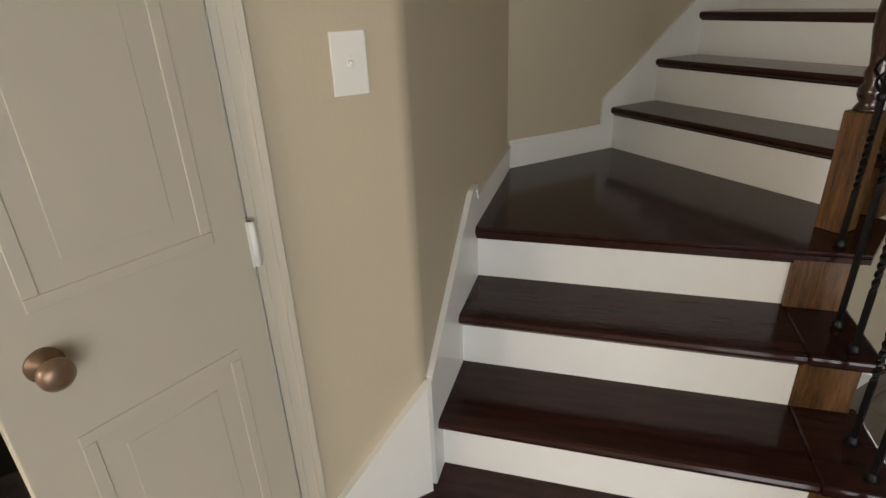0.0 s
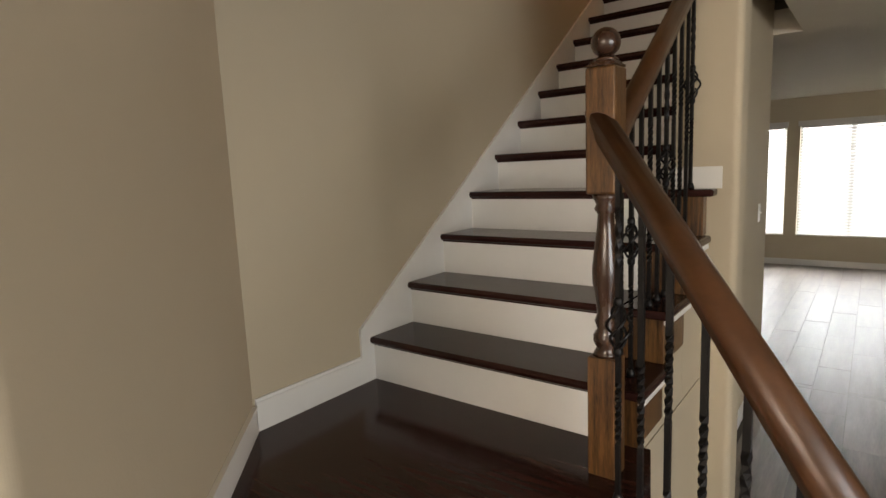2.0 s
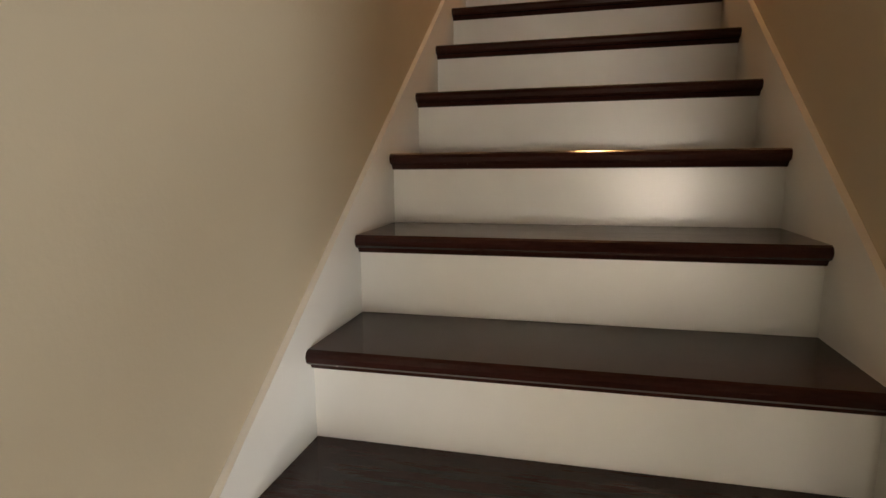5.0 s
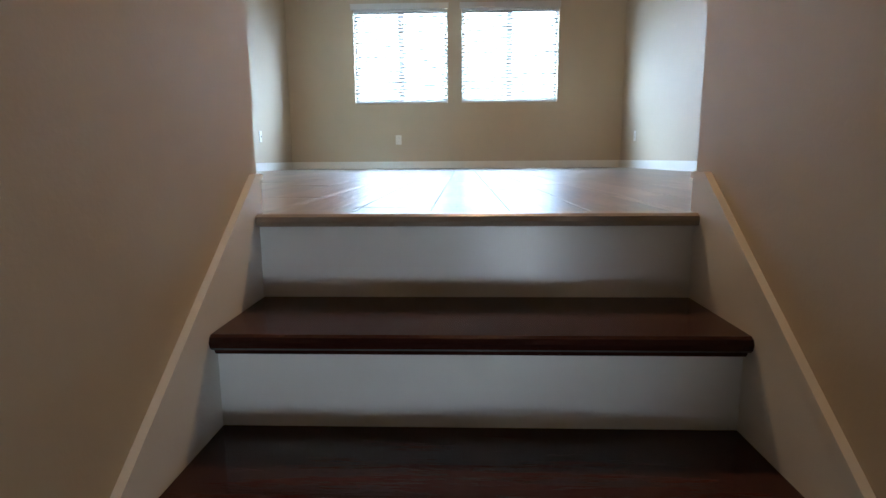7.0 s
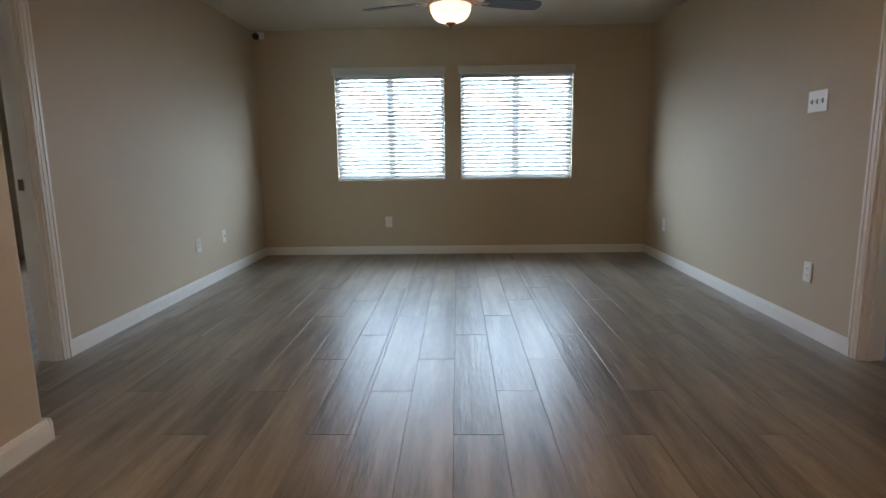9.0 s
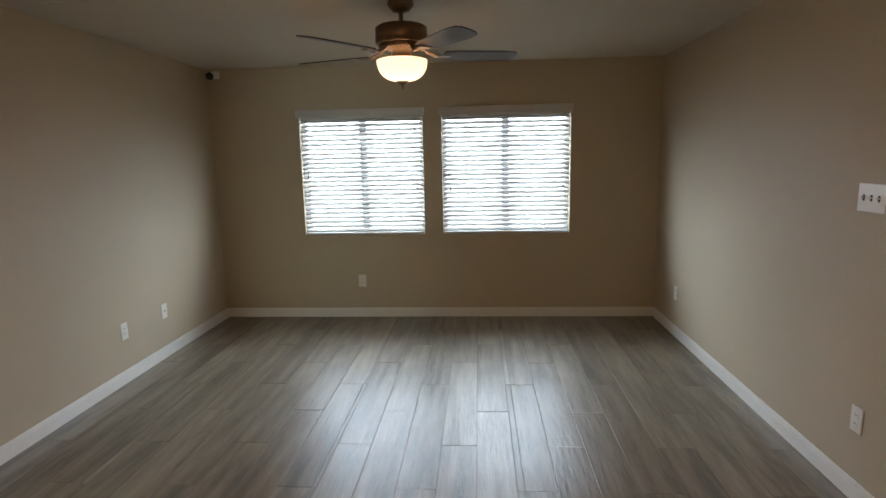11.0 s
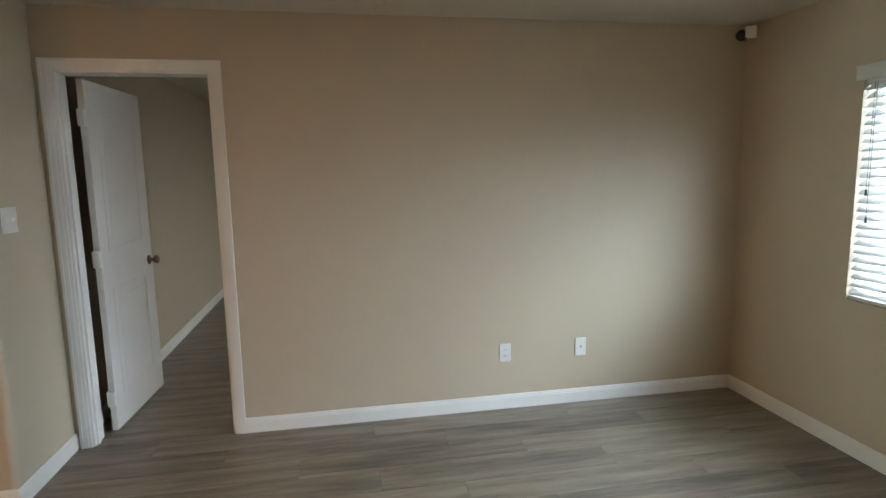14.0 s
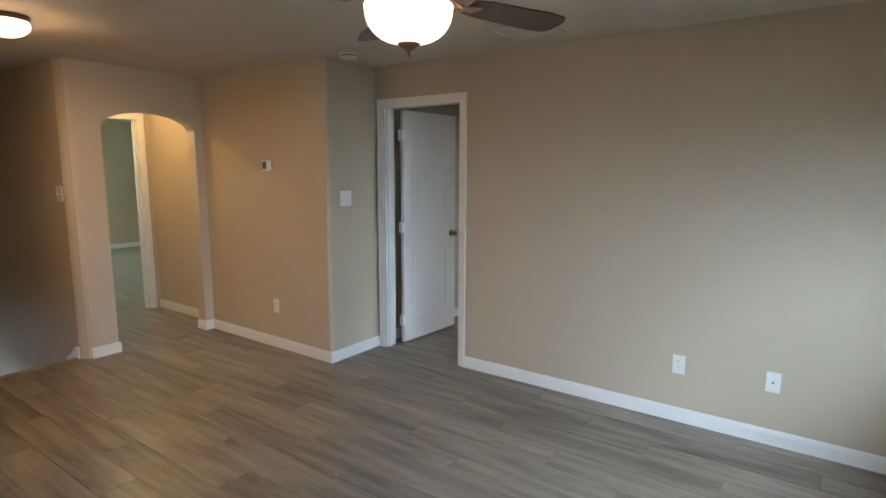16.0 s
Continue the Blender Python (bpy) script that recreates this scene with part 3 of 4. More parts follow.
def tread(x0, x1, y0, y1, z, m, ret=False):
    """A bullnosed tread with a cove below; with a return it also runs past the side of the stair."""
    bm = bmesh.new()
    prof = [(y1, z - 0.030), (y1, z), (y0 + 0.012, z), (y0 + 0.004, z - 0.004), (y0, z - 0.013), (y0 + 0.003, z - 0.024), (y0 + 0.010, z - 0.030),
            (y0 + 0.018, z - 0.031), (y0 + 0.024, z - 0.042), (y0 + 0.030, z - 0.044), (y0 + 0.032, z - 0.031)]
    prism(bm, prof, x0, x1, Matrix(((0, 0, 1, 0), (1, 0, 0, 0), (0, 1, 0, 0), (0, 0, 0, 1))))
    t = part("tread", bm, TREAD, stair)
    t.matrix_basis = OFF @ m
    if ret:
        bm = bmesh.new()
        box(bm, x1 + 0.001, y0, z - 0.030, x1 + 0.175, y1 + 0.02, z + 0.0005, bevel=0.009)
        part("return_nosing", bm, TREAD, t)
        bm = bmesh.new()
        box(bm, x1 + 0.148, y0 + 0.03, z - 0.052, x1 + 0.168, y1 + 0.012, z - 0.031, bevel=0.003)
        part("return_cove", bm, TRIM, t, "cream painted cove below the tread end")
    return t


def riser(x0, x1, y, z0, z1, m):
    bm = bmesh.new()
    box(bm, x0, y, z0, x1, y + 0.02, z1, m=m)
    t = part("riser", bm, RISER, stair)
    t.matrix_basis = OFF


def end_block(x0, x1, y, z0, z1, depth, m):
    """Stained oak box that carries the open end of a tread."""
    bm = bmesh.new()
    box(bm, x0, y, z0, x1, y + depth, z1, bevel=0.002, m=m)
    t = part("end_block", bm, OAK, stair, "stained oak block below the open tread end")
    t.matrix_basis = OFF


I4 = Matrix.Identity(4)
XR = 0.985
for i in range(1, 12):
    y, z = (i - 1) * RUN, LAND + i * RISE
    open_side = i <= 4
    tread(0.002, XR, y, y + RUN + 0.045, z, I4, ret=open_side and i < 4)
    if i == 4:
        bm = bmesh.new()
        box(bm, XR + 0.001, y, z - 0.030, XR + 0.19, 0.858, z + 0.0005, bevel=0.009)
        t = part("return_nosing", bm, TREAD, stair)
        t.matrix_basis = OFF
    riser(0.002, XR if i > 4 else XR - 0.005, y + (0.022 if i < 5 else 0.034), z - RISE + 0.0005, z - 0.030, I4)
    if open_side:
        end_block(XR - 0.005, 1.135, y + 0.028, z - RISE + 0.001, z - 0.031, RUN - 0.002 if i < 4 else 0.058, I4)
# the top step
y, z = 11 * RUN, F
riser(0.002, XR, y + 0.03, z - RISE + 0.0005, z - 0.024, I4)
bm = bmesh.new()
prism(bm, [(y + 0.003, z - 0.022), (y, z - 0.012), (y + 0.002, z - 0.001), (y + 0.012, z + 0.004), (y + 0.06, z + 0.004), (y + 0.06, z - 0.0235), (y + 0.008, z - 0.0235)], 0.013, 0.983,
      Matrix(((0, 0, 1, 0), (1, 0, 0, 0), (0, 1, 0, 0), (0, 0, 0, 1))))
t = part("top_nosing", bm, mat("grey_wood_stair_nose", (0.27, 0.22, 0.17), 0.35, vary=0.2, scale=6, stretch=(1, 8, 8)), stair, "grey-brown wooden nosing along the upper floor")
t.matrix_basis = OFF

# low flight, turned by 45 degrees: treads one to three, then the corner landing
SL, SR = -0.372, 0.532
for k, s in enumerate((-1.808, -1.563, -1.318)):
    z = (k + 1) * RISE
    x0 = -0.62 if k == 0 else SL - 0.03
    tread(x0 if k else -0.58, SR, s, s + 0.30, z, TURN, ret=True)
    riser(x0 if k else -0.58, SR, s + 0.045, z - RISE + 0.0005, z - 0.030, TURN)
    end_block(SR, SR + 0.145, s + 0.042, z - RISE + 0.001, z - 0.031, 0.241, TURN)
riser(SL - 0.03, SR, -1.042, LAND - RISE + 0.0005, LAND - 0.030, TURN)
end_block(SR, SR + 0.145, -1.061, LAND - RISE + 0.001, LAND - 0.031, 0.20, TURN)
bm = bmesh.new()
a = TURN @ Vector((SL - 0.03, -1.085, 0))
b = TURN @ Vector((SR + 0.175, -1.085, 0))
prism(bm, [(a.x, a.y), (b.x, b.y), (1.17, 0.045), (0.002, 0.045), (0.002, -0.57)], LAND - 0.030, LAND)
bmesh.ops.bevel(bm, geom=[e for e in bm.edges if min((v.co.x - a.x) * 0.7071 - (v.co.y - a.y) * 0.7071 for v in e.verts) > -0.01 and e.verts[0].co.z == e.verts[1].co.z], offset=0.010, segments=3, affect='EDGES')
t = part("landing_tread", bm, TREAD, stair, "dark stained corner landing")
t.matrix_basis = OFF
bm = bmesh.new()
box(bm, SL - 0.03, -1.067, LAND - 0.044, SR, -1.055, LAND - 0.031, bevel=0.003, m=TURN)
t = part("landing_cove", bm, TREAD, stair)
t.matrix_basis = OFF
# closed side below the treads
bm = bmesh.new()
box(bm, SL, -1.75, 0, SR + 0.11, -0.80, 0.14, m=TURN)
box(bm, SL, -1.50, 0.14, SR + 0.11, -0.80, 0.33, m=TURN)
box(bm, SL, -1.25, 0.33, SR + 0.11, -0.80, 0.52, m=TURN)
t = part("side_wall", bm, WALL, stair, "tan painted side below the treads")
t.matrix_basis = OFF
bm = bmesh.new()
for i in range(1, 4):
    box(bm, 1.09, (i - 1) * RUN + 0.06, 0.712, 1.122, i * RUN + 0.058 if i < 3 else 0.855, LAND + i * RISE - 0.05)
t = part("side_wall", bm, WALL, stair, "tan painted side below the treads")
t.matrix_basis = OFF


ZY = Matrix(((0, 0, 1, 0), (1, 0, 0, 0), (0, 1, 0, 0), (0, 0, 0, 1)))
for x0, x1, ya in ((0.0005, 0.0115, -0.05), (0.9835, 0.9945, 1.04)):
    bm = bmesh.new()
    yb = 2.785
    top_z = lambda y, k=(-0.012 if x0 < 0.5 else 0.008): LAND + RISE + 0.739 * y + 0.075 + k
    yc = (F + 0.078 - top_z(0)) / 0.739
    lo = [(ya, top_z(ya) - 0.50), (ya, top_z(ya)), (yc, F + 0.078), (yb + 0.095, F + 0.078), (yb + 0.095, F - 0.2)]
    d = 0.008
    prism(bm, lo, x0, x1, ZY)
    c0, c1 = (x0, x1 + 0.004) if x0 < 0.5 else (x0 - 0.004, x1)
    prism(bm, [(ya, top_z(ya)), (ya, top_z(ya) + 0.020), (yc - d, F + 0.092), (yb + 0.100, F + 0.092), (yb + 0.100, F + 0.078), (yc, F + 0.078)], c0, c1, ZY)
    bmesh.ops.triangulate(bm, faces=[f for f in bm.faces if len(f.verts) > 4])
    t = part("skirt_board", bm, TRIM, stair, "white skirt board with a thin cap")
    t.matrix_basis = OFF
bm = bmesh.new()
box(bm, 0.0005, -0.56, LAND, 0.0115, -0.05, LAND + 0.105)
box(bm, 0.0005, -0.56, LAND + 0.105, 0.008, -0.05, LAND + 0.118)
t = part("skirt_board", bm, TRIM, stair)
t.matrix_basis = OFF
# along the angled wall: level at the landing, sloping below it
bm = bmesh.new()
mm = TURN @ ZY
P0 = -0.4015
prism(bm, [(-1.600, 0.02), (-1.600, 0.548), (-1.120, 0.885), (-1.06, 0.885), (-1.04, LAND + 0.085), (-0.415, LAND + 0.085), (-0.415, 0.5)], P0 + 0.001, P0 + 0.014, mm)
prism(bm, [(-1.600, 0.548), (-1.602, 0.560), (-1.122, 0.899), (-1.05, 0.899), (-1.032, LAND + 0.098), (-0.415, LAND + 0.098), (-0.415, LAND + 0.085), (-1.04, LAND + 0.085), (-1.06, 0.885), (-1.120, 0.885)], P0 + 0.001, P0 + 0.018, mm)
bmesh.ops.triangulate(bm, faces=[f for f in bm.faces if len(f.verts) > 4])
t = part("skirt_board", bm, TRIM, stair)
t.matrix_basis = OFF
bm = bmesh.new()
prism(bm, [(-1.425, 0.0), (-1.425, 0.548), (-1.69, 0.283), (-1.69, 0.0)], 0.8555, 0.873, ZY)
prism(bm, [(-1.422, 0.548), (-1.422, 0.561), (-1.69, 0.296), (-1.69, 0.283)], 0.8555, 0.879, ZY)
t = part("skirt_board", bm, TRIM, stair)
t.matrix_basis = OFF


# ---- stair railing ----
railing = thing("stair_railing", 1.1, -0.2, LAND, 0, "oak handrail on newel posts with twisted black iron balusters", "railing")
ROFF = Matrix.Translation((-1.1, 0.2, -LAND))


def newel(x, y, z0, rz, low_top, block_lo, block_hi, ball_r, w=0.044):
    """Turned newel: square foot, vase turning, square head, necked ball."""
    bm = bmesh.new()
    g = w / 0.044
    box(bm, -w, -w, 0, w, w, low_top, bevel=0.005)
    n = part("newel_post", bm, OAK, railing, "turned oak newel post with square blocks")
    n.matrix_basis = ROFF @ pose(x, y, z0, 0, 0, rz)
    h = block_lo - low_top
    prof = [(0.040, 0), (0.036, 0.02), (0.028, 0.05), (0.038, 0.09), (0.038, 0.13), (0.026, 0.17), (0.034, 0.22), (0.026, 0.27), (0.030, 0.34), (0.040, 0.46), (0.041, 0.55), (0.034, 0.68),
            (0.026, 0.80), (0.024, 0.88), (0.034, 0.91), (0.028, 0.94), (0.036, 0.97), (0.040, 1.0)]
    bm = bmesh.new()
    lathe(bm, [(r * g, low_top + q * h) for r, q in prof], 28)
    part("turning", bm, OAKD, n, "dark glossy turned section")
    bm = bmesh.new()
    box(bm, -w - 0.001, -w - 0.001, block_lo, w + 0.001, w + 0.001, block_hi, bevel=0.006)
    part("head_block", bm, OAK, n)
    bm = bmesh.new()
    r = ball_r
    box(bm, -w * 0.99, -w * 0.99, block_hi + 0.0005, w * 0.99, w * 0.99, block_hi + 0.008, bevel=0.003)
    box(bm, -w * 0.82, -w * 0.82, block_hi + 0.0075, w * 0.82, w * 0.82, block_hi + 0.015, bevel=0.003)
    prof = [(0.034 * g, block_hi + 0.014), (0.036 * g, block_hi + 0.019), (0.030 * g, block_hi + 0.024), (0.020 * g, block_hi + 0.029)]
    cz = block_hi + 0.025 + r
    for k in range(1, 12):
        a = math.pi * (k / 12) - math.pi / 2
        prof.append((max(0.003, r * math.cos(a)), cz + r * math.sin(a)))
    prof.append((0.002, cz + r))
    lathe(bm, prof, 32)
    part("ball_finial", bm, OAKD, n, "dark glossy ball")
    return n


def on_low(p, s):
    v = TURN @ Vector((p, s, 0))
    return v.x, v.y


BP = 0.645
n1 = on_low(BP, -1.872)
newel(n1[0], n1[1], 0.0, 45, 0.30, 0.888, 1.118, 0.043)
newel(1.103, -0.145, LAND, 0, 0.350, 0.800, 1.126, 0.038, 0.040)

# rails: a moulded grip swept along its line
GRIP = [(-0.021, -0.032), (0.021, -0.032), (0.024, -0.016), (0.028, -0.010), (0.033, 0.004), (0.029, 0.019), (0.016, 0.028), (0, 0.031), (-0.016, 0.028), (-0.029, 0.019), (-0.033, 0.004), (-0.028, -0.010), (-0.024, -0.016)]


def rail(points, label, name="handrail", parent=None):
    bm = bmesh.new()
    sweep(bm, GRIP, points, smooth=True)
    r = part(name, bm, RAIL, parent, label)
    return r


def low_rail(s):
    return 1.105 + (s + 1.80) * 0.765


pa, pb = on_low(BP, -1.83), on_low(0.661, -0.858)
r = rail([(pa[0], pa[1], 1.090), (pb[0], pb[1], 1.772)], "warm brown oak handrail", parent=railing)
r.matrix_basis = ROFF
BX = 1.075
up_rail = lambda y: 1.815 + (y - 0.128) * 0.739
pts = []
for k in range(7):
    u = k / 6
    pts.append((1.105 + (BX - 1.105) * u, -0.12 + 0.16 * u, 1.67 + (up_rail(0.04) - 1.67) * u))
r = rail(pts + [(BX, 0.30, up_rail(0.30)), (BX, 0.858, up_rail(0.858))], "warm brown oak handrail", parent=railing)
r.matrix_basis = ROFF


def baluster(x, y, z0, z1, style):
    """Square iron bar, part twisted, with a basket or knuckles, in a shoe."""
    bm = bmesh.new()
    w, L = 0.0065, z1 - z0
    rings, n = [], 72
    twists = {"twist": ((0.20, 0.40), (0.58, 0.78)), "basket": ((0.18, 0.36), (0.68, 0.84)), "plain": ((0.40, 0.60),)}[style]
    for k in range(n + 1):
        u = k / n
        tw = sum(min(max((u - q0) / (q1 - q0), 0), 1) * 4 * math.pi for q0, q1 in twists)
        ring = []
        for c in range(4):
            a = math.pi / 4 + c * math.pi / 2 + tw
            ring.append(bm.verts.new((w * 1.414 * math.cos(a), w * 1.414 * math.sin(a), u * L)))
        rings.append(ring)
    for ra, rb in zip(rings, rings[1:]):
        for c in range(4):
            bm.faces.new((ra[c], ra[(c + 1) % 4], rb[(c + 1) % 4], rb[c]))
    bm.faces.new(rings[0][::-1])
    bm.faces.new(rings[-1])
    ob = part("baluster", bm, IRON, railing)
    ob.matrix_basis = ROFF @ pose(x, y, z0)
    bm = bmesh.new()
    lathe(bm, [(0.015, 0.0), (0.015, 0.010), (0.010, 0.024), (0.008, 0.026)], 12)
    part("shoe", bm, IRON, ob)
    knuckles = []
    if style == "basket":
        mid = L * 0.52
        bm = bmesh.new()
        for q in range(4):
            path = []
            for k in range(11):
                u = k / 10
                a = q * math.pi / 2 + u * math.pi * 1.15
                rr = 0.006 + 0.024 * math.sin(math.pi * u)
                path.append((rr * math.cos(a), rr * math.sin(a), mid - 0.055 + 0.11 * u))
            sweep(bm, [(0.003, 0.003), (-0.003, 0.003), (-0.003, -0.003), (0.003, -0.003)], path)
        part("basket", bm, IRON, ob, "open twisted iron basket")
        knuckles = [mid - 0.064, mid + 0.064]
    elif style == "knuckle":
        knuckles = [L * 0.42, L * 0.60]
    for z in knuckles:
        bm = bmesh.new()
        lathe(bm, [(0.008, z - 0.012), (0.012, z - 0.006), (0.012, z + 0.006), (0.008, z + 0.012)], 12)
        part("knuckle", bm, IRON, ob)
    return ob


STYLES = ("twist", "plain", "basket", "twist")
k = 0
for s in (-1.755, -1.635, -1.515, -1.395, -1.27, -1.15, -1.03):
    level = 1 + sum(1 for q in (-1.563, -1.318, -1.085) if s > q)
    x, y = on_low(BP, s)
    baluster(x, y, level * RISE, low_rail(s) - 0.02, STYLES[k % 4])
    k += 1
for y in (-0.06, 0.045, 0.135, 0.225, 0.315, 0.405, 0.495, 0.585, 0.675, 0.765, 0.835):
    level = 0 if y < 0 else 1 + int(y / RUN)
    baluster(BX, y, LAND + level * RISE, up_rail(max(y, 0.02)) - 0.02, STYLES[(k + 1) % 4])
    k += 1

# wall-hung rail higher up
wall_rail = thing("wall_handrail", 0.93, 1.9, 3.2, 0, "dark wooden handrail fixed along the stair wall", "handrail")
WO = Matrix.Translation((-0.93, -1.9, -3.2))
wz = lambda y: LAND + RISE + 0.739 * y + 0.93
bm = bmesh.new()
sweep(bm, GRIP, [(0.93, 1.15, wz(1.15)), (0.93, 2.62, wz(2.62))], smooth=True)
q = part("grip", bm, RAIL, wall_rail)
q.matrix_basis = WO
for y in (1.35, 2.0, 2.5):
    bm = bmesh.new()
    sweep(bm, [(0.006, 0.006), (-0.006, 0.006), (-0.006, -0.006), (0.006, -0.006)], [(0.995, y, wz(y) - 0.09), (0.955, y, wz(y) - 0.085), (0.932, y, wz(y) - 0.06), (0.93, y, wz(y) - 0.028)])
    box(bm, 0.989, y - 0.02, wz(y) - 0.12, 0.9945, y + 0.02, wz(y) - 0.06, bevel=0.002)
    q = part("bracket", bm, BRONZE, wall_rail)
    q.matrix_basis = WO


# ---- ceiling fan ----
fan = thing("ceiling_fan", 0.384, 6.649, C, 0, "five-blade ceiling fan with bronze motor and lit glass bowl", "ceiling fan")
ZB = -0.432
bm = bmesh.new()
lathe(bm, [(0.07, 0.0), (0.07, -0.02), (0.045, -0.05), (0.02, -0.055), (0.012, -0.06), (0.012, -0.105), (0.03, -0.108), (0.03, -0.115)], 28)
part("downrod", bm, BRONZE, fan)
bm = bmesh.new()
lathe(bm, [(0.05, -0.115), (0.12, -0.122), (0.14, -0.135), (0.142, -0.215), (0.135, -0.222)], 40)
part("motor", bm, BRONZE, fan, "round bronze motor housing")
bm = bmesh.new()
lathe(bm, [(0.13, -0.222), (0.10, -0.245), (0.055, -0.248), (0.052, -0.298), (0.07, -0.302)], 36)
for q in range(28):
    a = q * math.pi * 2 / 28
    box(bm, 0.075, -0.004, -0.244, 0.125, 0.004, -0.226, m=pose(0, 0, 0, 0, 0, math.degrees(a)))
part("vent_ring", bm, BRONZE, fan)
bm = bmesh.new()
prof = [(0.130, -0.300), (0.139, -0.304), (0.138, -0.318)]
for q in range(1, 9):
    a = q / 9 * math.pi / 2
    prof.append((0.135 * math.cos(a) ** 0.75 + 0.002, -0.318 - 0.097 * math.sin(a)))
prof.append((0.03, -0.4155))
lathe(bm, prof, 40)
bowl = part("glass_bowl", bm, BOWL, fan, "alabaster glass bowl, lit from inside")
bowl.visible_shadow = False
bm = bmesh.new()
lathe(bm, [(0.036, -0.413), (0.034, -0.420), (0.018, -0.432), (0.006, -0.438), (0.004, -0.446), (0.006, -0.450), (0.002, -0.456)], 20)
part("finial", bm, BRONZE, fan)
for q in range(5):
    ang = 17 + q * 72
    bm = bmesh.new()
    sweep(bm, [(0.010, 0.003), (-0.010, 0.003), (-0.010, -0.003), (0.010, -0.003)], [(0.11, 0, -0.232), (0.15, 0.014, -0.262), (0.19, 0.024, -0.282), (0.24, 0, -0.275)])
    sweep(bm, [(0.010, 0.003), (-0.010, 0.003), (-0.010, -0.003), (0.010, -0.003)], [(0.11, 0, -0.232), (0.15, -0.014, -0.262), (0.19, -0.024, -0.282), (0.24, 0, -0.275)])
    box(bm, 0.215, -0.03, -0.279, 0.27, 0.03, -0.274, bevel=0.002)
    iron = part("blade_iron", bm, BRONZE, fan)
    iron.matrix_basis = pose(0, 0, 0, 0, 0, ang)
    bm = bmesh.new()
    outline = [(0.235, -0.045), (0.30, -0.058), (0.56, -0.070), (0.635, -0.062), (0.655, -0.040), (0.66, 0.0), (0.655, 0.040), (0.635, 0.062), (0.56, 0.070), (0.30, 0.058), (0.235, 0.045)]
    prism(bm, outline, -0.003, 0.003)
    bl = part("blade", bm, BLADE, fan, "dark wooden fan blade")
    bl.matrix_basis = pose(0, 0, 0, 0, 0, ang) @ pose(0, 0, -0.268, -11, 0, 0)


# ---- ceiling fixtures ----
def flush_lamp(x, y, r, label):
    l = thing("ceiling_light", x, y, C, 0, label, "ceiling light", "flush ceiling lights")
    bm = bmesh.new()
    lathe(bm, [(r * 0.9, 0), (r, -0.012), (r * 0.96, -0.03)], 32)
    part("base", bm, BRONZE, l)
    bm = bmesh.new()
    prof = [(r * 0.93, -0.028), (r * 0.98, -0.045)] + [(r * 0.98 * math.cos(a / 8 * math.pi / 2) + 0.002, -0.045 - 0.07 * math.sin(a / 8 * math.pi / 2)) for a in range(1, 9)]
    lathe(bm, prof, 32)
    g = part("shade", bm, LAMPGLOW, l, "white opal glass shade, lit")
    g.visible_shadow = False
    return l


flush_lamp(0.63, 4.06, 0.115, "flush round ceiling light, lit warm, above the landing")
flush_lamp(-0.62, 2.30, 0.14, "flush round ceiling light, lit warm, in the vestibule")

smoke = thing("smoke_detector", -1.17, 4.833, C, 0, "white round smoke detector on the ceiling", "smoke detector")
bm = bmesh.new()
lathe(bm, [(0.070, 0), (0.070, -0.012), (0.062, -0.014), (0.062, -0.020), (0.058, -0.036), (0.035, -0.042), (0.01, -0.042)], 32)
part("housing", bm, PLATE, smoke)
bm = bmesh.new()
lathe(bm, [(0.063, -0.014), (0.063, -0.0195)], 32)
part("slot", bm, DARKP, smoke)


def ceiling_grille(x, y, w, d, label, slats):
    g = thing("ceiling_vent", x, y, C, 0, label, "ceiling vent")
    bm = bmesh.new()
    for b in ((-w / 2, -d / 2, w / 2, -d / 2 + 0.025), (-w / 2, d / 2 - 0.025, w / 2, d / 2), (-w / 2, -d / 2 + 0.025, -w / 2 + 0.025, d / 2 - 0.025), (w / 2 - 0.025, -d / 2 + 0.025, w / 2, d / 2 - 0.025)):
        box(bm, b[0], b[1], -0.012, b[2], b[3], -0.0005, bevel=0.003)
    part("frame", bm, PLATE if slats else PANEL, g)
    if slats:
        bm = bmesh.new()
        box(bm, -w / 2 + 0.02, -d / 2 + 0.02, -0.003, w / 2 - 0.02, d / 2 - 0.02, -0.0005)
        part("backing", bm, DARKP, g)
        for q in range(slats):
            bm = bmesh.new()
            yy = -d / 2 + 0.035 + q * (d - 0.07) / (slats - 1)
            box(bm, -w / 2 + 0.025, -0.008, -0.001, w / 2 - 0.025, 0.008, 0.001, m=pose(0, yy, -0.009, 35, 0, 0))
            part("slat", bm, PLATE, g)
    else:
        bm = bmesh.new()
        box(bm, -w / 2 + 0.025, -d / 2 + 0.025, -0.008, w / 2 - 0.025, d / 2 - 0.025, -0.0005)
        part("panel", bm, PANEL, g)
    return g


ceiling_grille(-1.28, 6.20, 0.36, 0.36, "flat pale square ceiling panel", 0)
ceiling_grille(0.36, 8.14, 0.26, 0.14, "white slatted ceiling air vent near the windows", 6)

cam_box = thing("security_camera", -1.61, 8.575, C - 0.07, -45, "small dark dome security camera in the ceiling corner", "security camera")
bm = bmesh.new()
box(bm, -0.03, 0.0, -0.02, 0.03, 0.06, 0.045, bevel=0.006)
part("bracket", bm, PLATE, cam_box)
bm = bmesh.new()
lathe(bm, [(0.01, 0.035), (0.030, 0.02), (0.034, 0.0), (0.030, -0.022), (0.012, -0.034), (0.003, -0.036)], 24, pose(0, -0.02, 0, 70, 0, 0))
part("lens_housing", bm, DARKP, cam_box, "dark camera body")


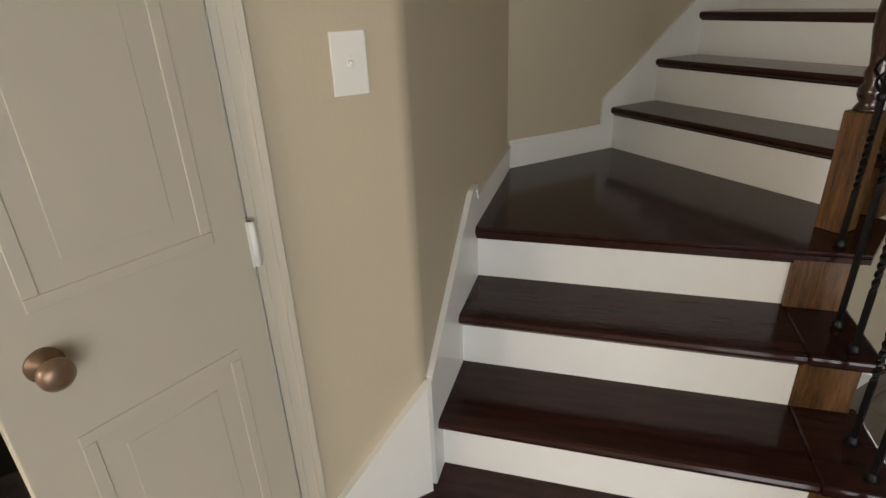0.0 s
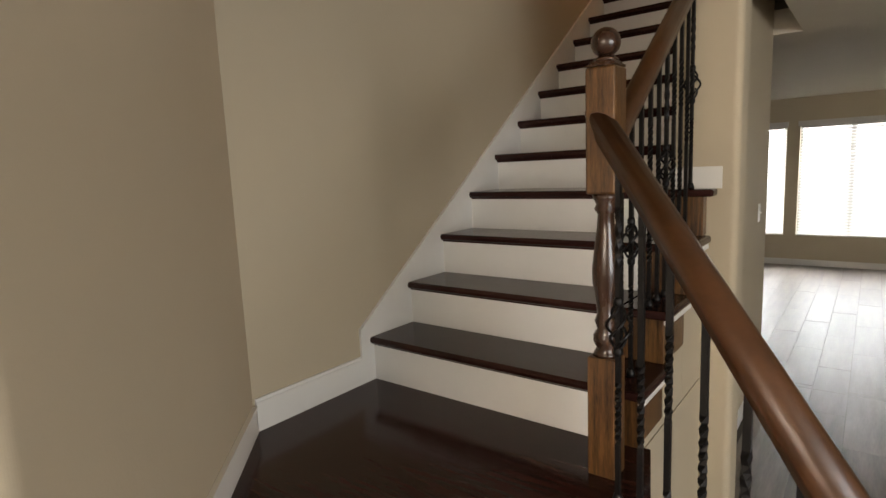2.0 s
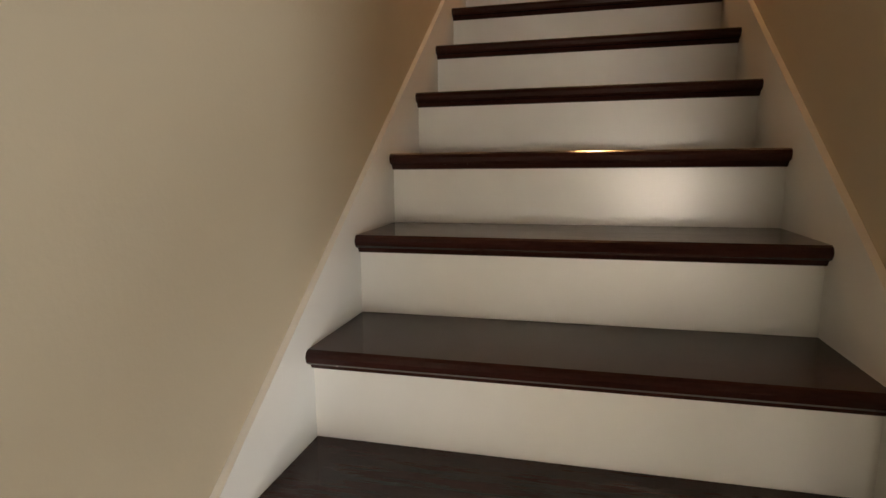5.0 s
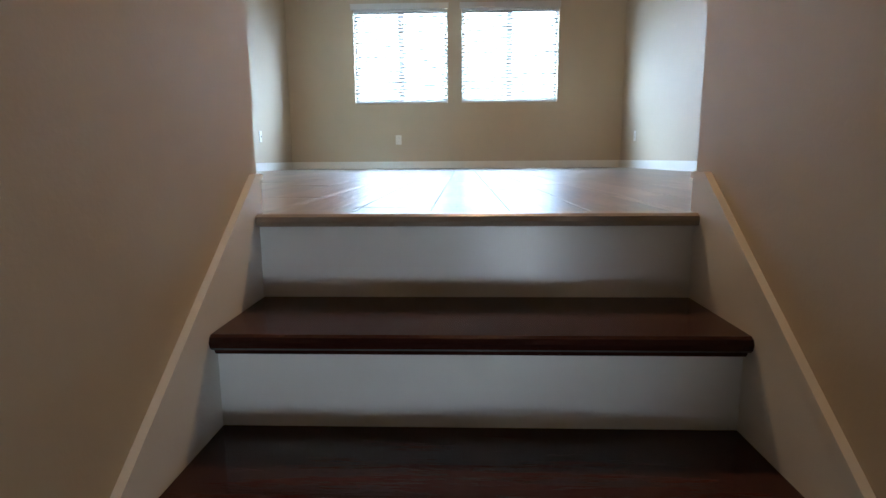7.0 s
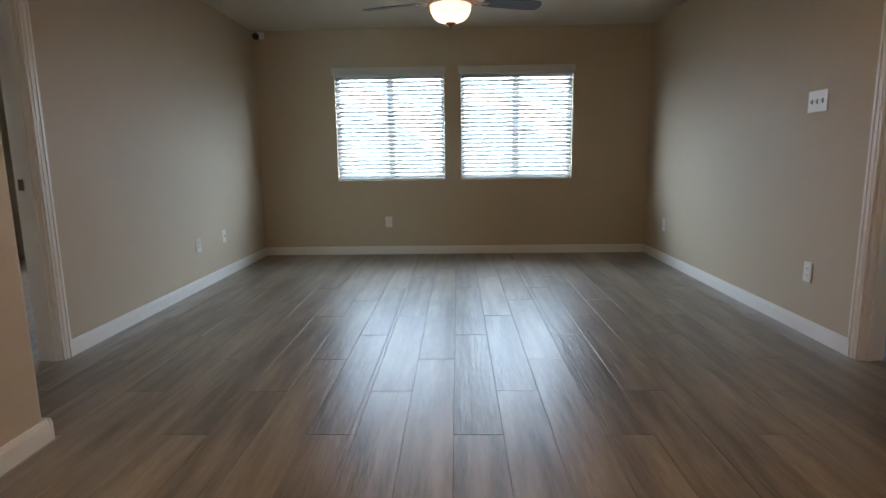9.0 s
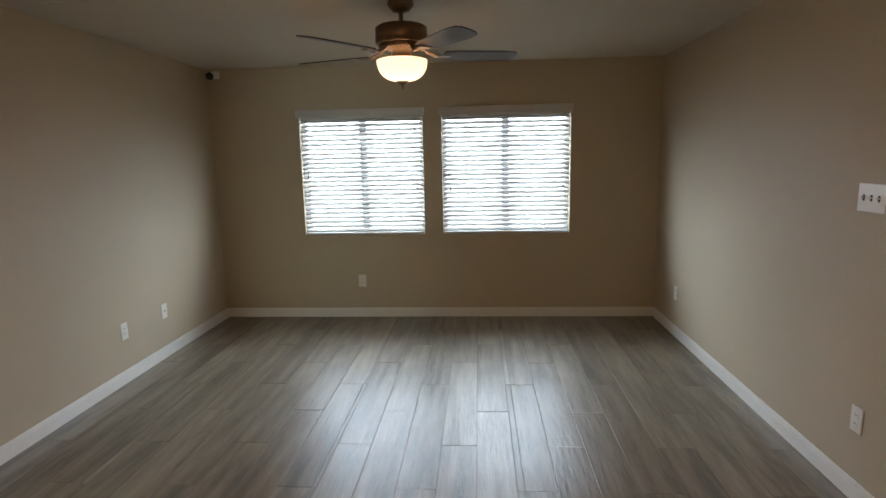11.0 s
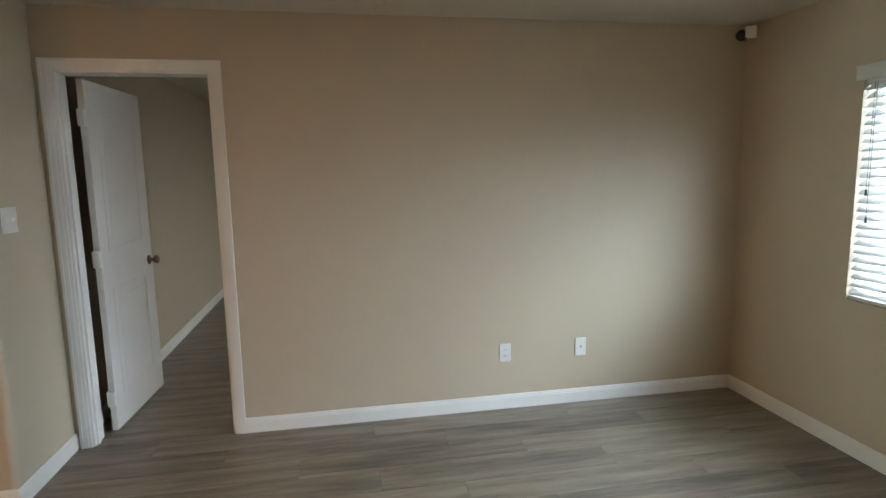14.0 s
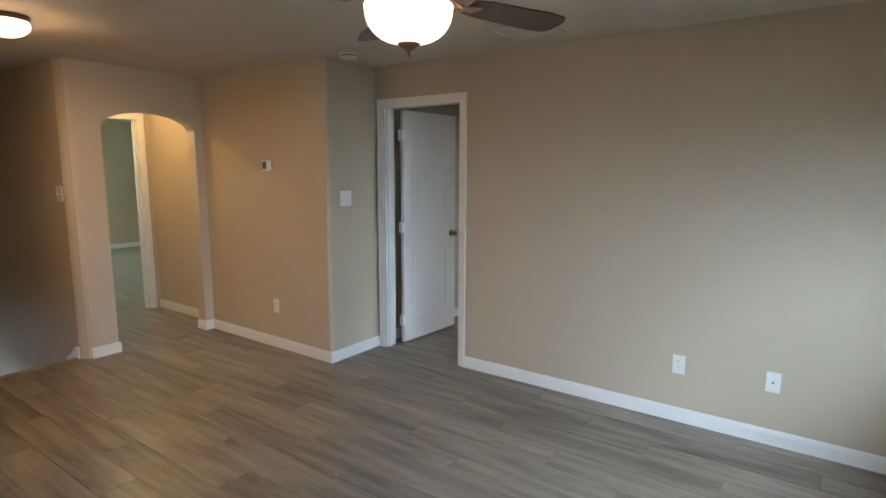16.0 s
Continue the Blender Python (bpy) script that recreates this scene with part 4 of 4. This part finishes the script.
# ---- plates ----
def wall_plate(name, pos, normal_deg, kind, label, w=0.072, h=0.116):
    """Cover plate; its local -y faces the room."""
    p = thing(name, *pos, normal_deg, label, "light switch" if "switch" in name else "wall outlet" if "outlet" in name else "wall plate", "wall plates")
    bm = bmesh.new()
    box(bm, -w / 2, -0.006, -h / 2, w / 2, -0.0005, h / 2, bevel=0.002)
    part("plate", bm, PLATE, p)
    if kind == "outlet":
        for z in (-0.019, 0.019):
            bm = bmesh.new()
            lathe(bm, [(0.0165, -0.0055), (0.0165, -0.0075), (0.0155, -0.008)], 20, pose(0, 0, z, 90, 0, 0) @ Matrix.Scale(-1, 4, (0, 0, 1)))
            r = part("receptacle", bm, PLATE, p)
            for dx in (-0.006, 0.006):
                bm = bmesh.new()
                box(bm, dx - 0.001, -0.0088, z - 0.002, dx + 0.001, -0.0078, z + 0.007)
                part("slot", bm, DARKP, r)
    elif kind == "jack":
        bm = bmesh.new()
        lathe(bm, [(0.006, 0.0055), (0.006, 0.012), (0.003, 0.014)], 12, pose(0, 0, 0, 90, 0, 0))
        part("jack", bm, NICKEL, p)
    else:
        n = kind
        for q in range(n):
            x = (q - (n - 1) / 2) * 0.046
            bm = bmesh.new()
            box(bm, x - 0.005, -0.0075, -0.013, x + 0.005, -0.0055, 0.013)
            part("toggle_surround", bm, DARKP if w > 0.15 else PLATE, p)
            bm = bmesh.new()
            box(bm, x - 0.004, -0.018, -0.004, x + 0.004, -0.006, 0.006, bevel=0.0015, m=None)
            part("toggle", bm, PLATE, p)
    return p


wall_plate("light_switch", (0.855, -1.538, 1.331), 90, 1, "white single toggle switch plate beside the stair", w=0.070, h=0.115)
wall_plate("outlet_plate", (-1.69, 7.075, 3.402), 90, "outlet", "white double wall outlet above the baseboard")
wall_plate("cable_plate", (-1.69, 7.575, 3.406), 90, "jack", "white cable jack plate above the baseboard")
wall_plate("outlet_plate", (-0.33, 8.655, 3.395), 0, "outlet", "white double wall outlet below the window")
wall_plate("outlet_plate", (2.428, 5.86, 3.40), -90, "outlet", "white double wall outlet on the east wall")
wall_plate("outlet_plate", (2.428, 8.10, 3.40), -90, "outlet", "white double wall outlet near the corner")
wall_plate("switch_plate", (2.428, 5.912, 4.357), -90, 3, "white three-gang switch plate with dark toggles", w=0.165, h=0.118)
wall_plate("switch_plate", (-1.325, 4.607, 4.342), 180, 2, "white two-gang toggle switch plate on the jog wall", w=0.118, h=0.118)
wall_plate("outlet_plate", (-1.14, 3.935, 3.405), 90, "outlet", "white double wall outlet in the passage")
wall_plate("switch_plate", (0.0, 2.80, 4.37), 90, 2, "white switch plate on the stair wall end", w=0.118, h=0.118)
wall_plate("switch_plate", (1.08, 2.56, 1.27), 90, 1, "white switch plate on the living-room wall", w=0.072)
wall_plate("outlet_plate", (1.08, 1.98, 0.36), 90, "outlet", "white wall outlet low on the living-room wall")
wall_plate("outlet_plate", (4.95, 8.655, 3.40), 0, "outlet", "white wall outlet below the bedroom window")

thermo = thing("thermostat", -1.14, 3.895, 4.596, 90, "small white wall thermostat with dark display", "thermostat")
bm = bmesh.new()
box(bm, -0.052, -0.022, -0.045, 0.052, -0.0005, 0.045, bevel=0.005)
part("housing", bm, PLATE, thermo)
bm = bmesh.new()
box(bm, -0.042, -0.0235, -0.028, 0.008, -0.021, 0.030, bevel=0.001)
part("display", bm, DARKP, thermo, "dark display window")

strike = thing("strike_plate", 2.50, 5.391, F + 0.93, 0, "dark metal strike plate in the door jamb", "strike plate")
bm = bmesh.new()
box(bm, -0.014, -0.002, -0.028, 0.014, 0.0, 0.028, bevel=0.0005)
part("plate", bm, BRONZE, strike)
strike2 = copy_thing(strike, pose(-1.77, 5.431, F + 0.93))


# ---- floor planks ----
def plank_floor(name, label, cells, width, length, x_ref, y_ref, z, material, near, bed=0.005, shift=0.4):
    """Planks along y in rows across x, cut to the given cells; the near ones are parts, the rest one mesh."""
    floor = tagged(new(name), label, "floor", "", "structure")
    shared = {}
    rest = bmesh.new()
    count = 0
    for (cx0, cy0, cx1, cy1) in cells:
        k0, k1 = math.floor((cx0 - x_ref) / width), math.ceil((cx1 - x_ref) / width)
        for k in range(k0, k1):
            a, b = max(cx0, x_ref + k * width), min(cx1, x_ref + (k + 1) * width)
            if b - a < 0.004:
                continue
            ph = y_ref + (k * shift) % length
            j0, j1 = math.floor((cy0 - ph) / length), math.ceil((cy1 - ph) / length)
            for j in range(j0, j1):
                c, d = max(cy0, ph + j * length), min(cy1, ph + (j + 1) * length)
                if d - c < 0.004:
                    continue
                w, l = b - a - 0.0019, d - c - 0.0019
                mx, my = (a + b) / 2, (c + d) / 2
                if near[0] < mx < near[2] and near[1] < my < near[3] and count < 300:
                    key = (round(w, 3), round(l, 3))
                    if key not in shared:
                        bm = bmesh.new()
                        box(bm, -w / 2, -l / 2, -bed, w / 2, l / 2, 0, bevel=0.0009)
                        shared[key] = mesh_of("plank", bm, material)
                    again("plank", shared[key], floor, pose(mx, my, z + 0.0003 * math.sin(k * 5 + j * 3)))
                    count += 1
                else:
                    box(rest, mx - w / 2, my - l / 2, z - bed, mx + w / 2, my + l / 2, z)
    r = part("far_planks", rest, material, floor)
    r["kind"] = "stuff"
    return floor


plank_floor("floor_upper", "grey-beige wood-look plank floor with dark seams",
            [(-1.69, 4.607, -1.14, 8.655), (-1.14, 2.97, 0.0, 8.655), (0.0, 2.888, 0.995, 8.655), (0.995, 2.90, 2.428, 8.655), (-1.26, 1.75, 0.0, 2.97), (-5.88, 4.607, -1.69, 8.655), (2.428, 2.90, 6.48, 8.655),
             (-3.48, -3.20, -0.22, 1.75)],
            0.1885, 1.195, 0.396, 4.65, F, PLANK, (-1.7, 2.85, 2.45, 8.7), shift=1.195 / 3)
plank_floor("floor_ground", "grey-brown glossy wood-look plank tile floor",
            [(0.855, -4.58, 6.48, -0.3), (1.125, -0.3, 6.48, 2.9), (-3.28, 2.9, 6.48, 8.05), (-0.1, -2.78, 0.855, -1.5)],
            0.205, 0.92, 1.20, 0.2, 0.0, TILE, (0.9, 0.0, 2.9, 8.1), shift=0.46)
